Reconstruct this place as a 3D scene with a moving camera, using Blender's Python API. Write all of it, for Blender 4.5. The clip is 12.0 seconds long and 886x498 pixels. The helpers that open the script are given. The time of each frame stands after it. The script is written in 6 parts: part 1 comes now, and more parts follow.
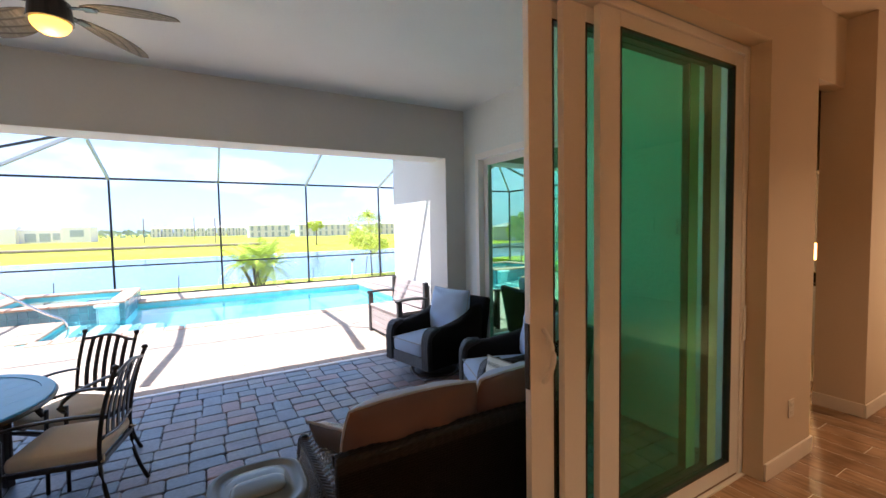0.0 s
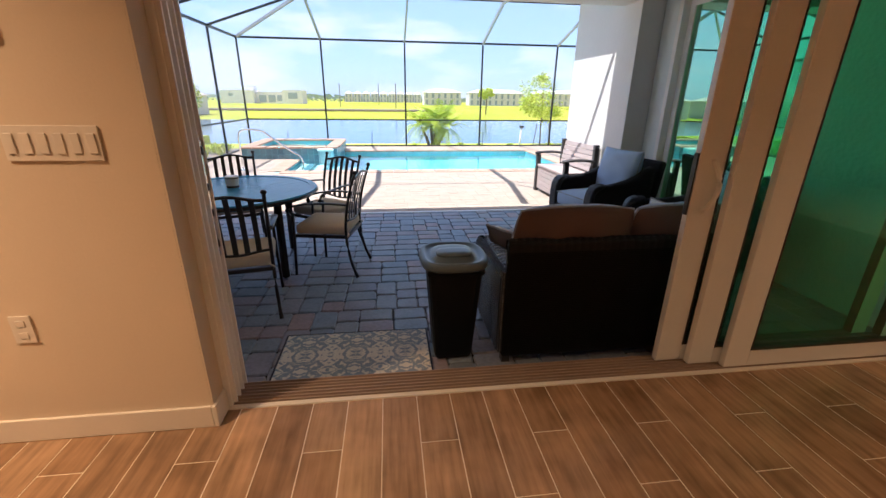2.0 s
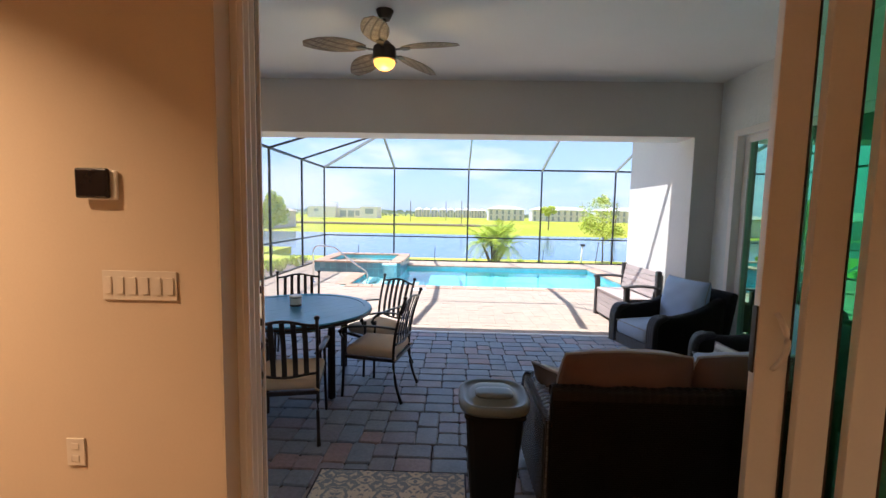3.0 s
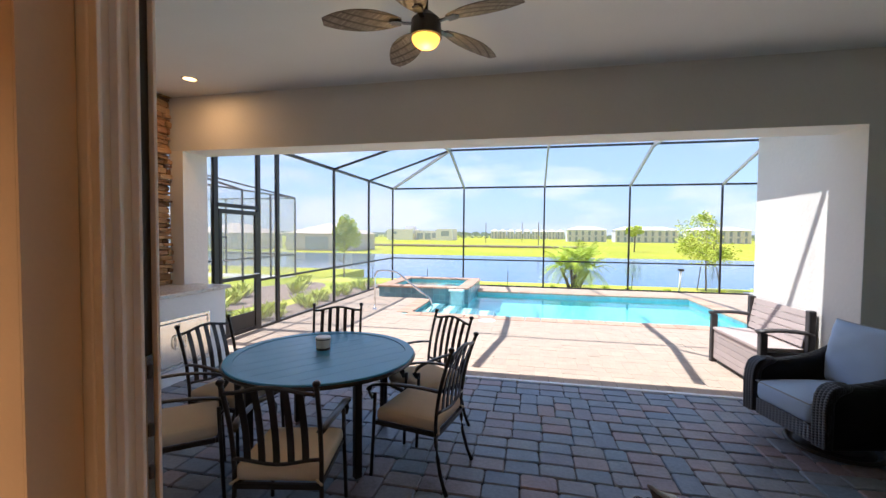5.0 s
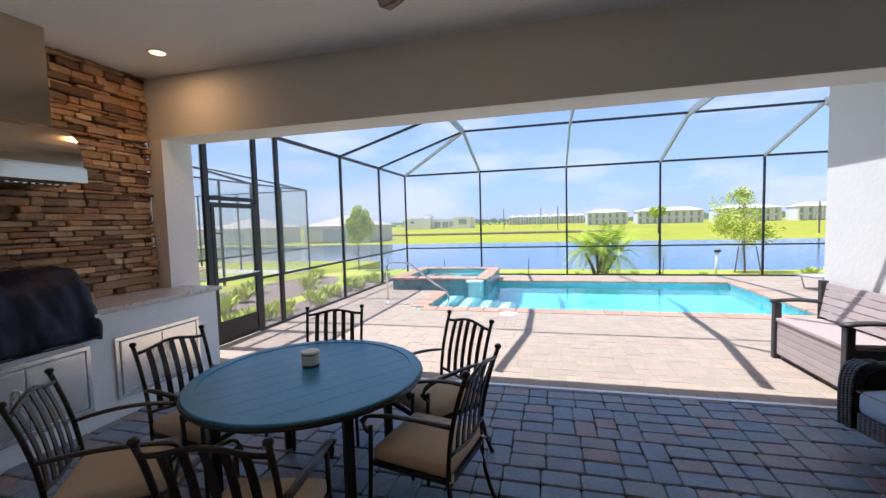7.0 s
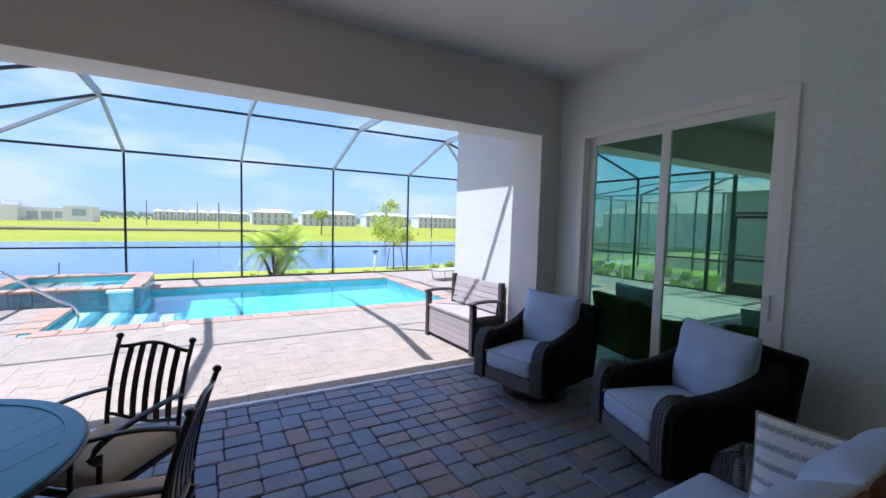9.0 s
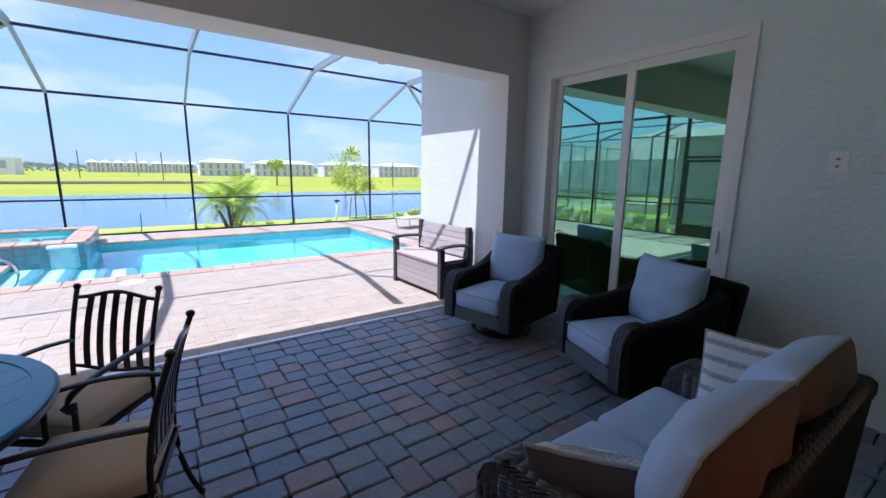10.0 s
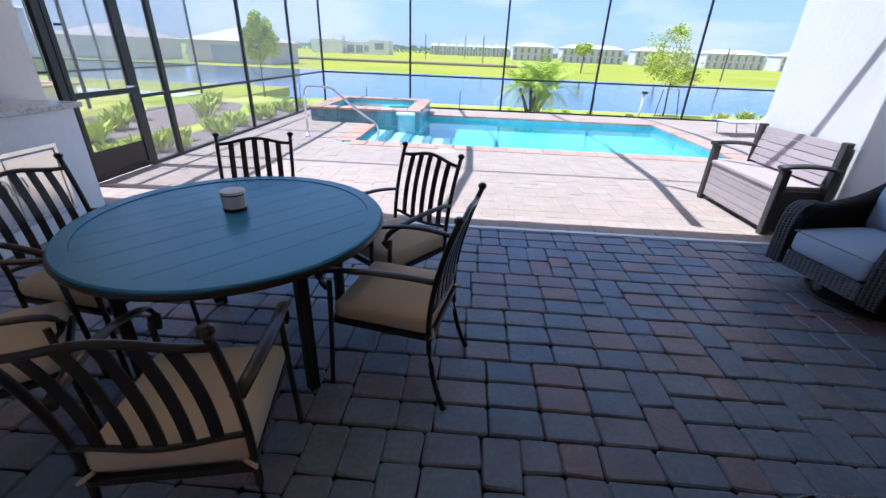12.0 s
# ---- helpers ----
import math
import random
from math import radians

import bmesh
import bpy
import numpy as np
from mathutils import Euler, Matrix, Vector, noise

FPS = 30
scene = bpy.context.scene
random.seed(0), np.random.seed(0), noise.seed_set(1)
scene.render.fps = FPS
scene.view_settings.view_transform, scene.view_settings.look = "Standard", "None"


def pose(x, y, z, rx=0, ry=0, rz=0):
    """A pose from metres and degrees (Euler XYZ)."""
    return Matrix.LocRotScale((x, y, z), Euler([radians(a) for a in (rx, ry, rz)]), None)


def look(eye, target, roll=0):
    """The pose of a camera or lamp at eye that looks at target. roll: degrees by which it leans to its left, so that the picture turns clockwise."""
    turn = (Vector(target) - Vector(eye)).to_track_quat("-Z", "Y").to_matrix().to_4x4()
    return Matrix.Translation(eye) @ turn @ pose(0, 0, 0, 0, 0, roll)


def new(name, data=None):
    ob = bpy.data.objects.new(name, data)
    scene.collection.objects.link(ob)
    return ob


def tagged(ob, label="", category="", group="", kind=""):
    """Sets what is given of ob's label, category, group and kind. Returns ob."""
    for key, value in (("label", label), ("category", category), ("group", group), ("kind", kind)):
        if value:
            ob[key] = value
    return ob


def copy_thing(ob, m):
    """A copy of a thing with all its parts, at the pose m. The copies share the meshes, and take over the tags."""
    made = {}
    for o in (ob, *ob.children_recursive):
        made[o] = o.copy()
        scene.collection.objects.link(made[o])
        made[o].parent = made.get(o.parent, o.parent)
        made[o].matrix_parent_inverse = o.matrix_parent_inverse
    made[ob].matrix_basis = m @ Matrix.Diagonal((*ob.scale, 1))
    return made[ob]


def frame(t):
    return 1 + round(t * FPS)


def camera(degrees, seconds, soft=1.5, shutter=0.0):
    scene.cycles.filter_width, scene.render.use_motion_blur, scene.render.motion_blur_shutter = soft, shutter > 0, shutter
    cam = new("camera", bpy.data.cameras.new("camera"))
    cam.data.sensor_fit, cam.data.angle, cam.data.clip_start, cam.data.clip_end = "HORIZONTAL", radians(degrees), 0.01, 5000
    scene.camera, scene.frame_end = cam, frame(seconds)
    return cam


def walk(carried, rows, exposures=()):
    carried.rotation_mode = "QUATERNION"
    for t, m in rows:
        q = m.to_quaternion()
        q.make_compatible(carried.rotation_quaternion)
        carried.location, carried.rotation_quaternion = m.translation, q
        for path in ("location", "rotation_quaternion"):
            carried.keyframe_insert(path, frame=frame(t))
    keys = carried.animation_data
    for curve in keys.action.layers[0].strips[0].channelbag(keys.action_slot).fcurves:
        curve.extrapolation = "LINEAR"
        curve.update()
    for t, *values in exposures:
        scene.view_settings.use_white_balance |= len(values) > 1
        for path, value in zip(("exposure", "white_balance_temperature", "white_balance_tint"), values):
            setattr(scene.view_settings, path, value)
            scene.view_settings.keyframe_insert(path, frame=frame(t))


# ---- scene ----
cam = camera(94.0, 12.0)
PATH = [
    (0, (0.602, -1.429, 1.741), (1.593, 0.305, 1.635), -1.1),
    (0.5, (0.487, -1.561, 1.683), (1.332, 0.215, 1.319), -1.4),
    (1, (0.506, -1.67, 1.59), (1.168, 0.115, 0.977), 0.7),
    (1.5, (0.464, -1.762, 1.536), (0.976, 0.013, 0.77), 1.6),
    (2, (0.39, -1.843, 1.527), (0.633, 0.021, 0.843), 0.7),
    (2.5, (0.448, -1.908, 1.669), (0.488, 0.072, 1.389), 0.7),
    (4.5, (0.551, -1.157, 1.684), (0.332, 0.829, 1.595), 0.4),
    (5, (0.575, -0.879, 1.674), (0.159, 1.076, 1.602), 0.5),
    (5.5, (0.61, -0.62, 1.679), (-0.018, 1.278, 1.625), 0.7),
    (6, (0.67, -0.435, 1.687), (-0.157, 1.385, 1.634), 1.2),
    (6.5, (0.649, -0.304, 1.669), (-0.166, 1.521, 1.594), 0.0),
    (7, (0.488, -0.215, 1.658), (-0.014, 1.716, 1.531), -1.6),
    (7.5, (0.375, -0.153, 1.665), (0.332, 1.841, 1.509), -0.5),
    (9.5, (0.116, -0.078, 1.659), (1.235, 1.569, 1.473), 0.7),
    (10, (0.097, -0.063, 1.607), (1.227, 1.546, 1.242), 0.9),
    (10.5, (0.144, -0.012, 1.593), (1.203, 1.585, 1.022), 1.3),
    (11, (0.128, 0.027, 1.562), (0.974, 1.684, 0.827), 2.1),
    (11.5, (0.098, 0.166, 1.509), (0.492, 1.944, 0.681), 3.4),
    (12, (0.111, 0.233, 1.509), (0.023, 2.033, 0.642), 2.3),
]
walk(cam, [(t, look(eye, target, roll)) for t, eye, target, roll in PATH],
     exposures=[(0.0, 2.0, 5500, 10), (0.6, 1.65, 5600, 10), (1.2, 1.55, 5650, 10), (2.5, 1.5, 5600, 10), (4.3, 1.45, 5750, 10), (6.6, 1.22, 5650, 10), (7.5, 1.1, 5200, 12), (9.3, 1.2, 4950, 13), (12.0, 1.22, 4950, 13)])

# ---- world, sun, lights ----
SUN_EL, SUN_AZ = radians(66), radians(-92)   # azimuth from +y, towards +x positive
to_sun = Vector((math.sin(SUN_AZ) * math.cos(SUN_EL), math.cos(SUN_AZ) * math.cos(SUN_EL), math.sin(SUN_EL)))
world = bpy.data.worlds.new("sky")
scene.world = world
world.use_nodes = True
wn, wl = world.node_tree.nodes, world.node_tree.links
wn.clear()
sky = wn.new("ShaderNodeTexSky")
sky.sky_type, sky.sun_disc, sky.sun_elevation, sky.sun_rotation = "NISHITA", False, SUN_EL, SUN_AZ
sky.air_density, sky.dust_density, sky.ozone_density = 1.0, 0.5, 2.6
tc = wn.new("ShaderNodeTexCoord")
mp = wn.new("ShaderNodeMapping")
mp.inputs["Scale"].default_value = (1.3, 1.3, 5.0)
nz = wn.new("ShaderNodeTexNoise")
nz.inputs["Scale"].default_value, nz.inputs["Detail"].default_value, nz.inputs["Roughness"].default_value = 2.2, 7, 0.55
rp = wn.new("ShaderNodeValToRGB")
rp.color_ramp.elements[0].position, rp.color_ramp.elements[1].position = 0.47, 0.62
sep = wn.new("ShaderNodeSeparateXYZ")
hz = wn.new("ShaderNodeMapRange")
hz.inputs["From Min"].default_value, hz.inputs["From Max"].default_value = 0.0, 0.5
hz.inputs["To Min"].default_value, hz.inputs["To Max"].default_value = 0.75, 0.45
add = wn.new("ShaderNodeMath")
add.operation, add.use_clamp = "MULTIPLY", True
add.inputs[1].default_value = 0.75
cm = wn.new("ShaderNodeMixRGB")
cm.inputs[2].default_value = (2.6, 3.25, 4.6, 1)
cloud = wn.new("ShaderNodeMixRGB")
cloud.inputs[2].default_value = (4.9, 4.8, 5.4, 1)
bg = wn.new("ShaderNodeBackground")
bg.inputs["Strength"].default_value = 0.09
out = wn.new("ShaderNodeOutputWorld")
wl.new(tc.outputs["Generated"], mp.inputs["Vector"])
wl.new(mp.outputs[0], nz.inputs["Vector"])
wl.new(nz.outputs["Fac"], rp.inputs[0])
wl.new(tc.outputs["Generated"], sep.inputs[0])
wl.new(sep.outputs["Z"], hz.inputs["Value"])
wl.new(rp.outputs[0], add.inputs[0])
wl.new(sky.outputs[0], cm.inputs[1])
wl.new(hz.outputs[0], cm.inputs[0])
wl.new(cm.outputs[0], cloud.inputs[1])
wl.new(add.outputs[0], cloud.inputs[0])
wl.new(cloud.outputs[0], bg.inputs["Color"])
wl.new(bg.outputs[0], out.inputs["Surface"])
sun = new("sun", bpy.data.lights.new("sun", "SUN"))
sun.data.energy, sun.data.angle, sun.data.color = 3.2, radians(0.5), (1.0, 0.925, 0.82)
sun.matrix_world = look(to_sun * 50, (0, 0, 0))


def lamp(name, kind, x, y, z, power, colour, size=0.1, aim=(0, 0, -1)):
    ob = new(name, bpy.data.lights.new(name, kind))
    ob.data.energy, ob.data.color = power, colour
    if kind == "AREA":
        ob.data.shape, ob.data.size = "DISK", size
    else:
        ob.data.shadow_soft_size = size
    ob.matrix_world = look((x, y, z), (x + aim[0], y + aim[1] + 1e-4, z + aim[2]))
    return ob


WARM = (1.0, 0.60, 0.30)
# unseen warm fill lamps without fixtures, added to light the room's walls and floor
for lx, ly, pw in ((-2.0, -1.36, 24), (1.0, -2.8, 6), (3.7, -2.0, 5)):
    room_fill = lamp("room_fill_lamp", "AREA", lx, ly, 3.32, pw, WARM, 0.14)
    room_fill.data.spread = radians(112)
lamp("table_lamp_glow", "POINT", 6.3, -1.3, 1.55, 12, WARM, 0.12)
for bx, by in ((7.0, 0.74), (6.19, 3.2)):
    lamp("bedside_lamp_glow", "POINT", bx, by, 1.37, 7, (1.0, 0.62, 0.28), 0.09)
lamp("porch_lamp", "AREA", -3.15, 3.07, 3.355, 3.0, (1.0, 0.52, 0.2), 0.1)
lamp("fan_lamp", "POINT", -0.12, 1.79, 2.83, 1.8, (1.0, 0.6, 0.2), 0.05)


# ---- materials ----
def material(name, colour, rough=0.6, metal=0.0, var=0.12, scale=6.0, bump=0.15, fine=60.0, dist=0.004, spread=0.0, spec=0.5, second=None, mix=(0.4, 0.65)):
    """A principled surface with colour change at two scales, fine relief, and change from piece to piece."""
    m = bpy.data.materials.new(name)
    m.use_nodes = True
    n, l = m.node_tree.nodes, m.node_tree.links
    b = n["Principled BSDF"]
    b.inputs["Roughness"].default_value, b.inputs["Metallic"].default_value = rough, metal
    b.inputs["Specular IOR Level"].default_value = spec
    co = n.new("ShaderNodeTexCoord")
    big = n.new("ShaderNodeTexNoise")
    big.inputs["Scale"].default_value, big.inputs["Detail"].default_value = scale, 5
    l.new(co.outputs["Object"], big.inputs["Vector"])
    small = n.new("ShaderNodeTexNoise")
    small.inputs["Scale"].default_value, small.inputs["Detail"].default_value = fine, 4
    l.new(co.outputs["Object"], small.inputs["Vector"])
    hs = n.new("ShaderNodeHueSaturation")
    hs.inputs["Color"].default_value = (*colour, 1)
    if second:
        r = n.new("ShaderNodeValToRGB")
        r.color_ramp.elements[0].position, r.color_ramp.elements[1].position = mix
        mx = n.new("ShaderNodeMixRGB")
        mx.inputs[1].default_value, mx.inputs[2].default_value = (*colour, 1), (*second, 1)
        l.new(big.outputs["Fac"], r.inputs[0])
        l.new(r.outputs[0], mx.inputs[0])
        l.new(mx.outputs[0], hs.inputs["Color"])
    a1 = n.new("ShaderNodeMath")
    a1.operation = "MULTIPLY_ADD"
    a1.inputs[1].default_value, a1.inputs[2].default_value = var * 2, 1 - var
    l.new(big.outputs["Fac"], a1.inputs[0])
    a2 = n.new("ShaderNodeMath")
    a2.operation = "MULTIPLY_ADD"
    a2.inputs[1].default_value = var * 1.2
    l.new(small.outputs["Fac"], a2.inputs[0])
    a0 = n.new("ShaderNodeMath")
    a0.operation = "SUBTRACT"
    a0.inputs[1].default_value = var * 0.6
    l.new(a1.outputs[0], a0.inputs[0])
    l.new(a0.outputs[0], a2.inputs[2])
    last = a2
    if spread:
        info = n.new("ShaderNodeObjectInfo")
        a3 = n.new("ShaderNodeMath")
        a3.operation = "MULTIPLY_ADD"
        a3.inputs[1].default_value = spread
        l.new(info.outputs["Random"], a3.inputs[0])
        a4 = n.new("ShaderNodeMath")
        a4.operation = "SUBTRACT"
        a4.inputs[1].default_value = spread / 2
        l.new(last.outputs[0], a4.inputs[0])
        l.new(a4.outputs[0], a3.inputs[2])
        last = a3
    l.new(last.outputs[0], hs.inputs["Value"])
    l.new(hs.outputs[0], b.inputs["Base Color"])
    if bump:
        bp = n.new("ShaderNodeBump")
        bp.inputs["Strength"].default_value, bp.inputs["Distance"].default_value = bump, dist
        l.new(small.outputs["Fac"], bp.inputs["Height"])
        l.new(bp.outputs[0], b.inputs["Normal"])
    return m


def pieces(name, colours, rough=0.75, bump=0.5, fine=45.0, dist=0.004, island=False, var=0.25, streak=None):
    """Pieces of several colours: one picked for each object or island, with speckle and relief."""
    m = bpy.data.materials.new(name)
    m.use_nodes = True
    n, l = m.node_tree.nodes, m.node_tree.links
    b = n["Principled BSDF"]
    b.inputs["Roughness"].default_value = rough
    if island:
        src = n.new("ShaderNodeNewGeometry").outputs["Random Per Island"]
    else:
        src = n.new("ShaderNodeObjectInfo").outputs["Random"]
    r = n.new("ShaderNodeValToRGB")
    r.color_ramp.interpolation = "LINEAR"
    while len(r.color_ramp.elements) < len(colours):
        r.color_ramp.elements.new(0.5)
    for i, c in enumerate(colours):
        r.color_ramp.elements[i].position = i / (len(colours) - 1)
        r.color_ramp.elements[i].color = (*c, 1)
    l.new(src, r.inputs[0])
    geo = n.new("ShaderNodeNewGeometry")
    mpp = n.new("ShaderNodeMapping")
    if streak:
        mpp.inputs["Scale"].default_value = streak
    l.new(geo.outputs["Position"], mpp.inputs["Vector"])
    small = n.new("ShaderNodeTexNoise")
    small.inputs["Scale"].default_value, small.inputs["Detail"].default_value = fine, 5
    l.new(mpp.outputs[0], small.inputs["Vector"])
    big = n.new("ShaderNodeTexNoise")
    big.inputs["Scale"].default_value, big.inputs["Detail"].default_value = 5.0, 3
    l.new(geo.outputs["Position"], big.inputs["Vector"])
    hs = n.new("ShaderNodeHueSaturation")
    a = n.new("ShaderNodeMath")
    a.operation = "ADD"
    l.new(small.outputs["Fac"], a.inputs[0])
    l.new(big.outputs["Fac"], a.inputs[1])
    a2 = n.new("ShaderNodeMath")
    a2.operation = "MULTIPLY_ADD"
    a2.inputs[1].default_value, a2.inputs[2].default_value = var * 2, 1 - var * 2
    l.new(a.outputs[0], a2.inputs[0])
    l.new(a2.outputs[0], hs.inputs["Value"])
    l.new(r.outputs[0], hs.inputs["Color"])
    l.new(hs.outputs[0], b.inputs["Base Color"])
    bp = n.new("ShaderNodeBump")
    bp.inputs["Strength"].default_value, bp.inputs["Distance"].default_value = bump, dist
    l.new(small.outputs["Fac"], bp.inputs["Height"])
    l.new(bp.outputs[0], b.inputs["Normal"])
    return m


def clear(name, tint, gloss=(1, 1, 1), ior=1.5, rough=0.0, extra=0.0, ripple=0.0, wave=3.0, behind=None, bend=False):
    """Glass, water or mesh: mirror by Fresnel over a tinted clear layer."""
    m = bpy.data.materials.new(name)
    m.use_nodes = True
    n, l = m.node_tree.nodes, m.node_tree.links
    n.clear()
    o = n.new("ShaderNodeOutputMaterial")
    if behind:
        tr = n.new("ShaderNodeBsdfDiffuse")
        tr.inputs[0].default_value = (*behind, 1)
    elif bend:
        tr = n.new("ShaderNodeBsdfRefraction")
        tr.inputs["Color"].default_value, tr.inputs["IOR"].default_value, tr.inputs["Roughness"].default_value = (*tint, 1), ior, 0.0
    else:
        tr = n.new("ShaderNodeBsdfTransparent")
        tr.inputs[0].default_value = (*tint, 1)
    gl = n.new("ShaderNodeBsdfGlossy")
    gl.inputs["Color"].default_value, gl.inputs["Roughness"].default_value = (*gloss, 1), rough
    fr = n.new("ShaderNodeLayerWeight")
    fr.inputs["Blend"].default_value = 0.5
    pw = n.new("ShaderNodeMath")
    pw.operation = "POWER"
    pw.inputs[1].default_value = 5.0
    l.new(fr.outputs["Facing"], pw.inputs[0])
    f0 = ((ior - 1) / (ior + 1)) ** 2
    ad = n.new("ShaderNodeMath")
    ad.operation, ad.use_clamp = "MULTIPLY_ADD", True
    ad.inputs[1].default_value, ad.inputs[2].default_value = 1 - f0, f0 + extra
    mx = n.new("ShaderNodeMixShader")
    l.new(pw.outputs[0], ad.inputs[0])
    l.new(ad.outputs[0], mx.inputs[0])
    l.new(tr.outputs[0], mx.inputs[1])
    l.new(gl.outputs[0], mx.inputs[2])
    l.new(mx.outputs[0], o.inputs["Surface"])
    if ripple:
        geo = n.new("ShaderNodeNewGeometry")
        no = n.new("ShaderNodeTexNoise")
        no.inputs["Scale"].default_value, no.inputs["Detail"].default_value = wave, 3
        l.new(geo.outputs["Position"], no.inputs["Vector"])
        bp = n.new("ShaderNodeBump")
        bp.inputs["Strength"].default_value, bp.inputs["Distance"].default_value = ripple, 0.05
        l.new(no.outputs["Fac"], bp.inputs["Height"])
        l.new(bp.outputs[0], gl.inputs["Normal"])
        l.new(bp.outputs[0], fr.inputs["Normal"])
        if bend:
            l.new(bp.outputs[0], tr.inputs["Normal"])
    return m


def screen_mat(name, cover, colour):
    m = bpy.data.materials.new(name)
    m.use_nodes = True
    n, l = m.node_tree.nodes, m.node_tree.links
    n.clear()
    o, mx, tr, df = (n.new("ShaderNode" + k) for k in ("OutputMaterial", "MixShader", "BsdfTransparent", "BsdfDiffuse"))
    df.inputs[0].default_value = (*colour, 1)
    mx.inputs[0].default_value = cover
    l.new(tr.outputs[0], mx.inputs[1])
    l.new(df.outputs[0], mx.inputs[2])
    l.new(mx.outputs[0], o.inputs["Surface"])
    return m


def glow(name, colour, power):
    m = bpy.data.materials.new(name)
    m.use_nodes = True
    b = m.node_tree.nodes["Principled BSDF"]
    b.inputs["Base Color"].default_value = (*colour, 1)
    b.inputs["Emission Color"].default_value, b.inputs["Emission Strength"].default_value = (*colour, 1), power
    return m


def weave(name, dark, light, row=0.012, width=0.03, along="Z"):
    """Woven resin strands: offset courses with deep joints."""
    m = bpy.data.materials.new(name)
    m.use_nodes = True
    n, l = m.node_tree.nodes, m.node_tree.links
    b = n["Principled BSDF"]
    b.inputs["Roughness"].default_value, b.inputs["Specular IOR Level"].default_value = 0.6, 0.18
    co = n.new("ShaderNodeTexCoord")
    sp = n.new("ShaderNodeSeparateXYZ")
    l.new(co.outputs["Object"], sp.inputs[0])
    ad = n.new("ShaderNodeMath")
    l.new(sp.outputs["X"], ad.inputs[0])
    l.new(sp.outputs["Y"], ad.inputs[1])
    cb = n.new("ShaderNodeCombineXYZ")
    if along == "Z":
        l.new(ad.outputs[0], cb.inputs["X"])
        l.new(sp.outputs["Z"], cb.inputs["Y"])
    else:
        l.new(sp.outputs["Z"], cb.inputs["X"])
        l.new(ad.outputs[0], cb.inputs["Y"])
    br = n.new("ShaderNodeTexBrick")
    br.inputs["Scale"].default_value = 1.0
    br.inputs["Brick Width"].default_value, br.inputs["Row Height"].default_value = width, row
    br.inputs["Mortar Size"].default_value, br.inputs["Mortar Smooth"].default_value = row * 0.22, 1.0
    br.inputs["Color1"].default_value, br.inputs["Color2"].default_value = (*light, 1), (*[c * 0.6 for c in light], 1)
    br.inputs["Mortar"].default_value = (*dark, 1)
    l.new(cb.outputs[0], br.inputs["Vector"])
    l.new(br.outputs["Color"], b.inputs["Base Color"])
    inv = n.new("ShaderNodeMath")
    inv.operation = "SUBTRACT"
    inv.inputs[0].default_value = 1.0
    l.new(br.outputs["Fac"], inv.inputs[1])
    bp = n.new("ShaderNodeBump")
    bp.inputs["Strength"].default_value, bp.inputs["Distance"].default_value = 1.0, 0.006
    l.new(inv.outputs[0], bp.inputs["Height"])
    l.new(bp.outputs[0], b.inputs["Normal"])
    return m


def planks_mat(name, colours, rough=0.27):
    """Wood-look tile: long grain, one tone a piece."""
    return pieces(name, colours, rough, 0.15, 5.0, 0.001, False, 0.62, (8.0, 0.7, 1.0))


M = {}
M["stucco"] = material("stucco", (0.77, 0.835, 0.85), 0.85, var=0.05, scale=2, bump=0.9, fine=26, dist=0.010)
M["stucco_kitchen"] = material("stucco_kitchen", (0.88, 0.90, 0.90), 0.85, var=0.06, scale=3, bump=0.6, fine=24, dist=0.007)
M["stucco_smooth"] = material("stucco_smooth", (0.80, 0.79, 0.77), 0.85, var=0.05, scale=2, bump=0.35, fine=30, dist=0.006)
M["beam"] = material("beam", (0.60, 0.595, 0.575), 0.85, var=0.05, scale=2, bump=0.25, fine=35, dist=0.005)
M["white_stucco"] = material("white_stucco", (0.74, 0.705, 0.655), 0.85, var=0.04, scale=2, bump=0.5, fine=22, dist=0.007)
M["soffit"] = material("soffit", (0.84, 0.87, 0.86), 0.9, var=0.04, scale=1.5, bump=0.25, fine=60)
M["interior"] = material("interior", (0.68, 0.57, 0.44), 0.8, var=0.05, scale=1.5, bump=0.15, fine=90)
M["trim_paint"] = material("trim_paint", (0.78, 0.72, 0.64), 0.4, var=0.04, bump=0.05)
M["sill_metal"] = material("sill_metal", (0.40, 0.31, 0.25), 0.35, metal=0.3, var=0.15, scale=4, bump=0.05)
M["vinyl"] = material("vinyl", (0.86, 0.86, 0.85), 0.35, var=0.05, scale=3, bump=0.04)
M["black_frame"] = material("black_frame", (0.045, 0.04, 0.038), 0.35, metal=0.3, var=0.2, bump=0.1)
M["bronze"] = material("bronze", (0.022, 0.018, 0.017), 0.30, metal=0.1, var=0.2, bump=0.06)
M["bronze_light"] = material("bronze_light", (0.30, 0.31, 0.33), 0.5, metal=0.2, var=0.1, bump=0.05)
M["steel"] = material("steel", (0.58, 0.50, 0.38), 0.17, metal=1.0, var=0.12, scale=1.5, bump=0.04, fine=60, dist=0.003)
M["steel_door"] = material("steel_door", (0.80, 0.77, 0.70), 0.24, metal=1.0, var=0.10, scale=2, bump=0.35, fine=9, dist=0.006)
M["chrome"] = material("chrome", (0.8, 0.8, 0.8), 0.12, metal=1.0, var=0.05, bump=0)
M["granite"] = material("granite", (0.62, 0.60, 0.57), 0.25, var=0.35, scale=30, bump=0.03, fine=220, second=(0.36, 0.34, 0.32), mix=(0.5, 0.62))
